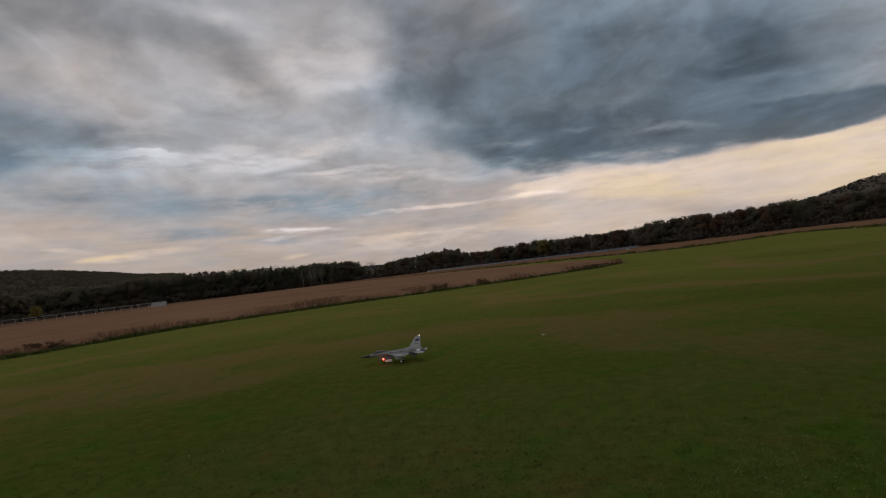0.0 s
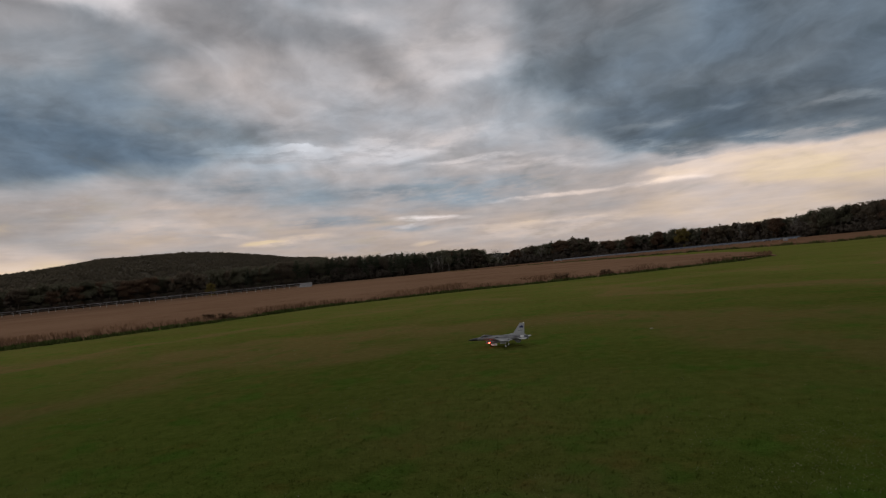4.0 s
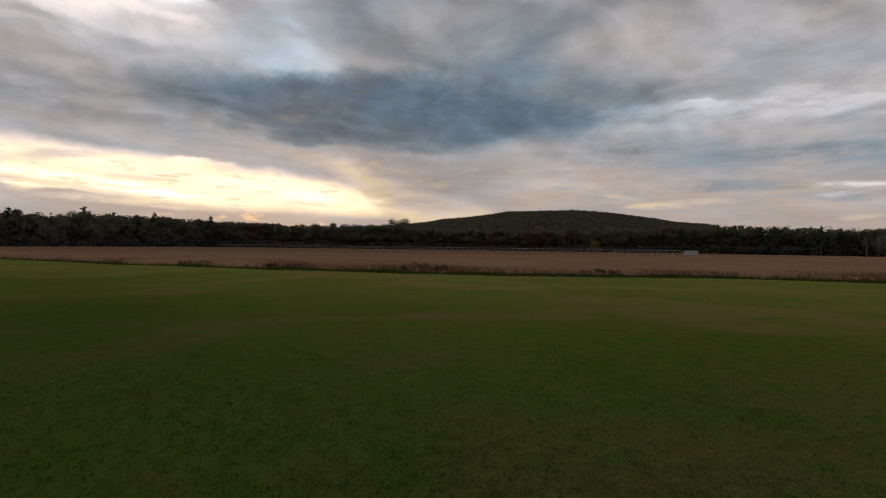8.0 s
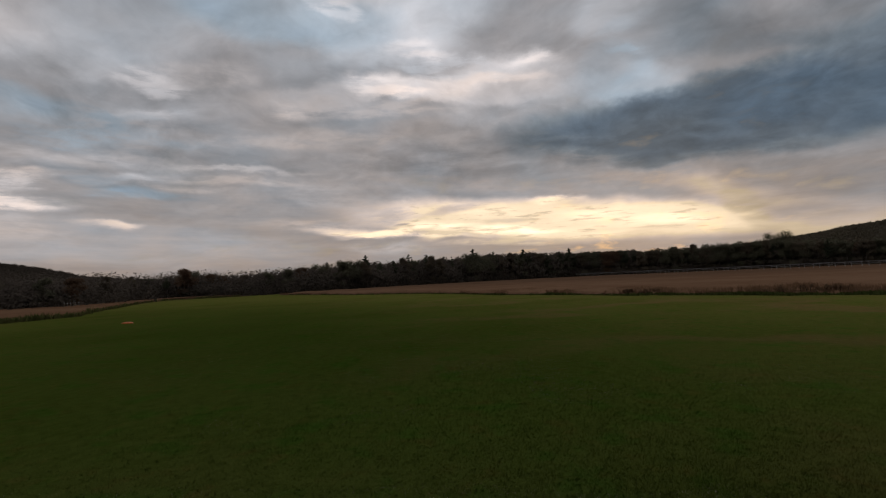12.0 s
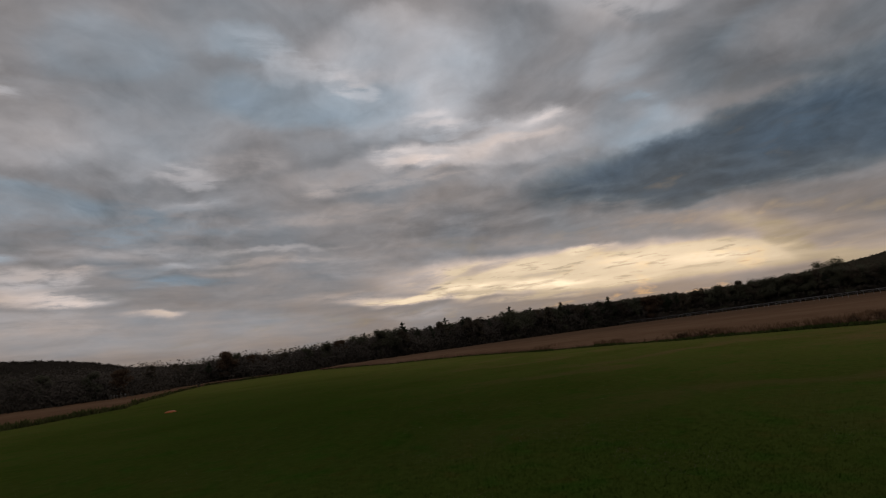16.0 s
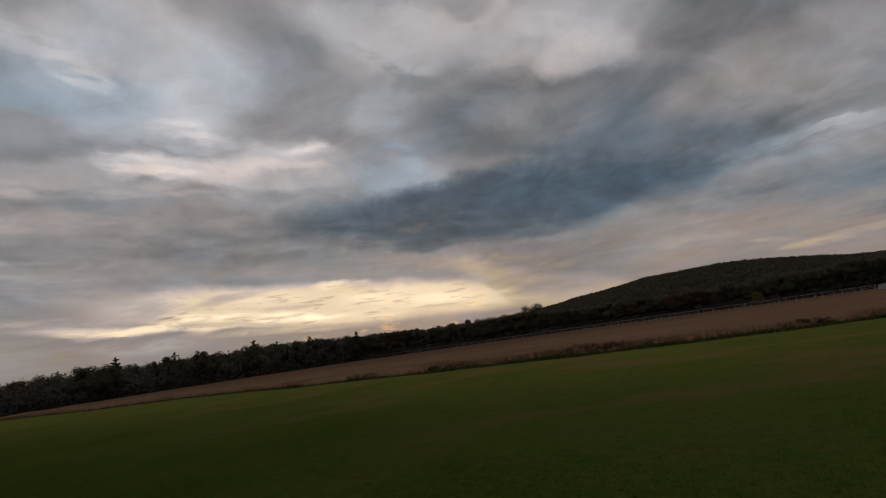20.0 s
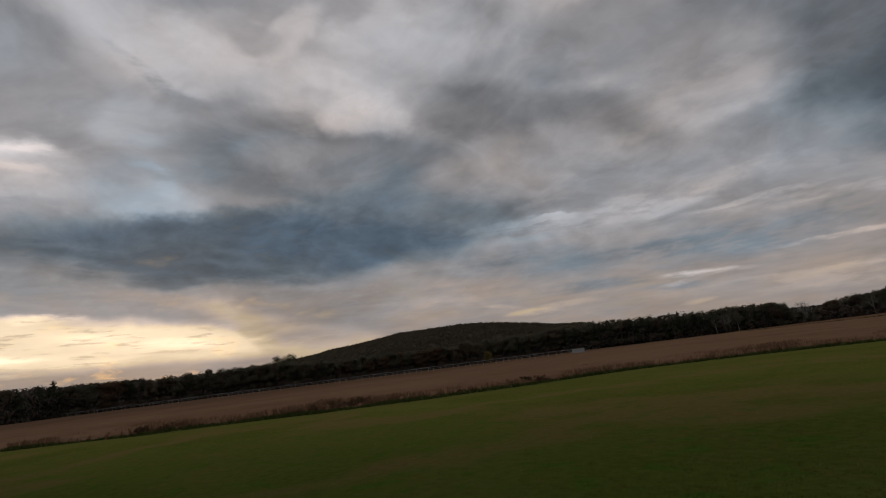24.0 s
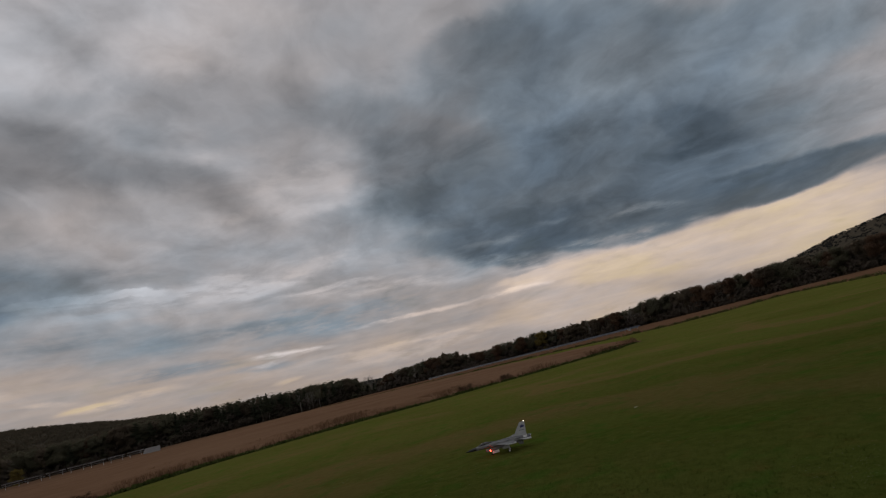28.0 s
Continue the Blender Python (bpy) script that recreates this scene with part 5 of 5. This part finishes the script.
    for i, (a, z0) in enumerate(((12.85, 2.3), (13.07, 2.4), (13.29, 2.45), (13.5, 2.4))):
        for side in (-1, 1):
            put("fin_marking", box(a, side * 0.068, z0, 0.2, 0.012, 0.55 - 0.12 * (i % 2)), M_BLUE, fin, "blue painted bar")
    for side in (-1, 1):
        put("fin_stripe", box(12.9, side * 0.068, 1.6, 1.0, 0.012, 0.12), M_DARKGREY, fin, "dark painted bar")
    for side in (-1, 1):
        put("tail_plate", box(13.3, side * 0.8, 0.32, 0.85, 0.08, 0.46), M_WHITE, body, "white tail plate")
    nose_leg = put("nose_leg", tube([(5.55, 0, -1.1), (5.45, 0, -1.5), (5.45, 0, -1.8)], [0.08, 0.07, 0.06], 8), M_STEEL, None, "bright metal nose leg")
    put("nose_wheel", tube([(5.45, -0.14, -1.84), (5.45, -0.1, -1.84), (5.45, 0.1, -1.84), (5.45, 0.14, -1.84)], [0.17, 0.22, 0.22, 0.17], 14), M_RUBBER, nose_leg, "black rubber tyre")
    put("nose_gear_door", box(6.3, -0.4, -1.4, 1.5, 0.06, 0.6), M_WHITE, None, "white open nose gear door")
    put("landing_lamp", loft([(5.05, 0.06, -0.98, 0.06), (5.12, 0.2, -0.98, 0.2), (5.3, 0.2, -0.98, 0.2)], 12), M_RED_LAMP, None, "glowing red lamp", True).location = (0, -0.06, 0)
    put("fin_lamp", loft([(13.65, 0.03, 3.35, 0.03), (13.75, 0.06, 3.35, 0.06), (13.9, 0.04, 3.35, 0.04)], 10), M_WHITE_LAMP, fin, "small white lamp", True)
    return t


jet()

# ---- small things in the grass ----
def marker_disc():
    t = thing("ground_marker", "flat orange plastic field marker lying in the grass", "field marker", (-24.9, -23.2, 0), 20)
    prof = [(0.36, 0.0), (0.37, 0.015), (0.32, 0.05), (0.2, 0.085), (0.08, 0.095), (0.001, 0.098)]
    verts, faces, n = [], [], 20
    for r, z in prof:
        for k in range(n):
            a = 2 * math.pi * k / n
            verts.append((r * math.cos(a), r * 0.8 * math.sin(a), z))
    for i in range(len(prof) - 1):
        for k in range(n):
            j = (k + 1) % n
            faces.append((i * n + k, i * n + j, (i + 1) * n + j, (i + 1) * n + k))
    faces.append(tuple(range(n - 1, -1, -1)))
    part("marker_body", (verts, faces), M_ORANGE, t, "", True)
    return t


marker_disc()


def radio_mast():
    t = thing("radio_mast", "thin grey lattice mast behind the wooded hill", "mast", polar(127.9, 640))
    for k in range(3):
        a = k * 2.094
        part("leg", tube([(0.5 * math.cos(a), 0.5 * math.sin(a), -0.3), (0.12 * math.cos(a), 0.12 * math.sin(a), 26.5)], [0.12, 0.07], 6), M_STEEL, t)
    for z in range(2, 26, 3):
        part("brace", box(0, 0, z, 1.0 - 0.028 * z, 0.06, 0.06), M_STEEL, t)
    part("aerial", box(0, 0, 24.5, 1.6, 0.3, 0.5), M_PALE, t)
    return t


def stake(x, y, tall, lean):
    t = thing("stake", "thin weathered wooden stake standing in the crop", "stake", (x, y, 0), 0, group="stakes in the southern crop")
    part("post", tube([(0, 0, -0.1), (lean * 0.5, 0, tall * 0.5), (lean, 0, tall)], [0.04, 0.036, 0.03], 7), M_WOOD, t)
    part("tip", tube([(lean, 0, tall), (lean, 0, tall + 0.08)], [0.045, 0.035], 7), M_PALE, t, "pale painted tip")
    return t


def utility_box(b, r, wide, deep, tall):
    t = thing("utility_box", "pale grey electrical cabinet at the end of the solar row", "utility box", polar(b, r), -b, group="utility boxes")
    part("cabinet", box(0, 0, tall / 2, wide, deep, tall), M_SHELTER, t)
    part("roof", box(0, 0, tall + 0.04, wide + 0.12, deep + 0.12, 0.07), M_SHELTER, t)
    part("door", box(0, -deep / 2 - 0.015, tall * 0.52, wide * 0.8, 0.03, tall * 0.8), M_SHELTER, t, "pale cabinet door")
    part("plinth", box(0, 0, 0.06, wide + 0.06, deep + 0.06, 0.12), M_WOOD, t)
    return t


radio_mast()
random.seed(103)
for k in range(6):
    stake(-57.0 - 0.5 * k, -55.2 + random.uniform(-0.1, 0.1), random.uniform(0.75, 0.95), random.uniform(-0.05, 0.05))
utility_box(2.35, 296, 1.8, 1.0, 1.3)
utility_box(1.7, 290, 1.4, 0.9, 1.4)
utility_box(-19.4, 172, 0.9, 0.6, 1.15)


def near_spots(count, r0, r1, b0, b1, smin, smax, keep=None):
    out = []
    while len(out) < count:
        r = r0 * (r1 / r0) ** random.random()
        x, y, _ = polar(random.uniform(b0, b1), r)
        if keep is None or keep(x, y):
            out.append((x + 0.6, y - 1.2, random.uniform(smin, smax)))
    return out


random.seed(101)
blades("lawn_blades", "short mown grass blades", "grass", near_spots(105000, 0.5, 18.0, -60, 165, 0.7, 1.3), M_BLADE, 0.024, 0.003, 1.6, 3)
patchy = lambda x, y: noise.noise((x * 0.45, y * 0.45, 8.0)) > (-0.35 if 0.5 < x < 2.6 and 3.6 < y < 6 else 0.1)
blades("grass_litter", "dry pale stems and leaf bits in the lawn", "grass litter", near_spots(60000, 0.5, 16.0, -60, 165, 0.5, 1.5, patchy), M_STRAW, 0.008, 0.0034, 1.2, 1)

random.seed(107)
cluster = []
while len(cluster) < 2600:
    x, y = random.gauss(2.3, 0.6), random.gauss(3.9, 0.6)
    if noise.noise((x * 1.4, y * 1.4, 3.0)) > -0.15:
        cluster.append((x, y, random.uniform(0.6, 1.5)))
blades("clipping_patch", "scattered pale clippings on the short lawn", "grass litter", cluster, M_STRAW, 0.0075, 0.0034, 1.0, 1)


def fallen_leaf(x, y, turn, label):
    t = thing("fallen_leaf", label, "leaf", (x, y, 0.03), turn, group="fallen leaves")
    v = [(-0.05, 0, 0.004), (-0.02, 0.03, 0.018), (0.03, 0.022, 0.014), (0.06, 0, 0.006), (0.03, -0.024, 0.016), (-0.02, -0.03, 0.012), (0, 0, 0.0)]
    part("blade", (v, [(6, 0, 5), (6, 5, 4), (6, 4, 3), (6, 3, 2), (6, 2, 1), (6, 1, 0)]), M_STRAW, t)
    return t


fallen_leaf(1.82, 10.95, 30, "pale dry leaf lying on the lawn")
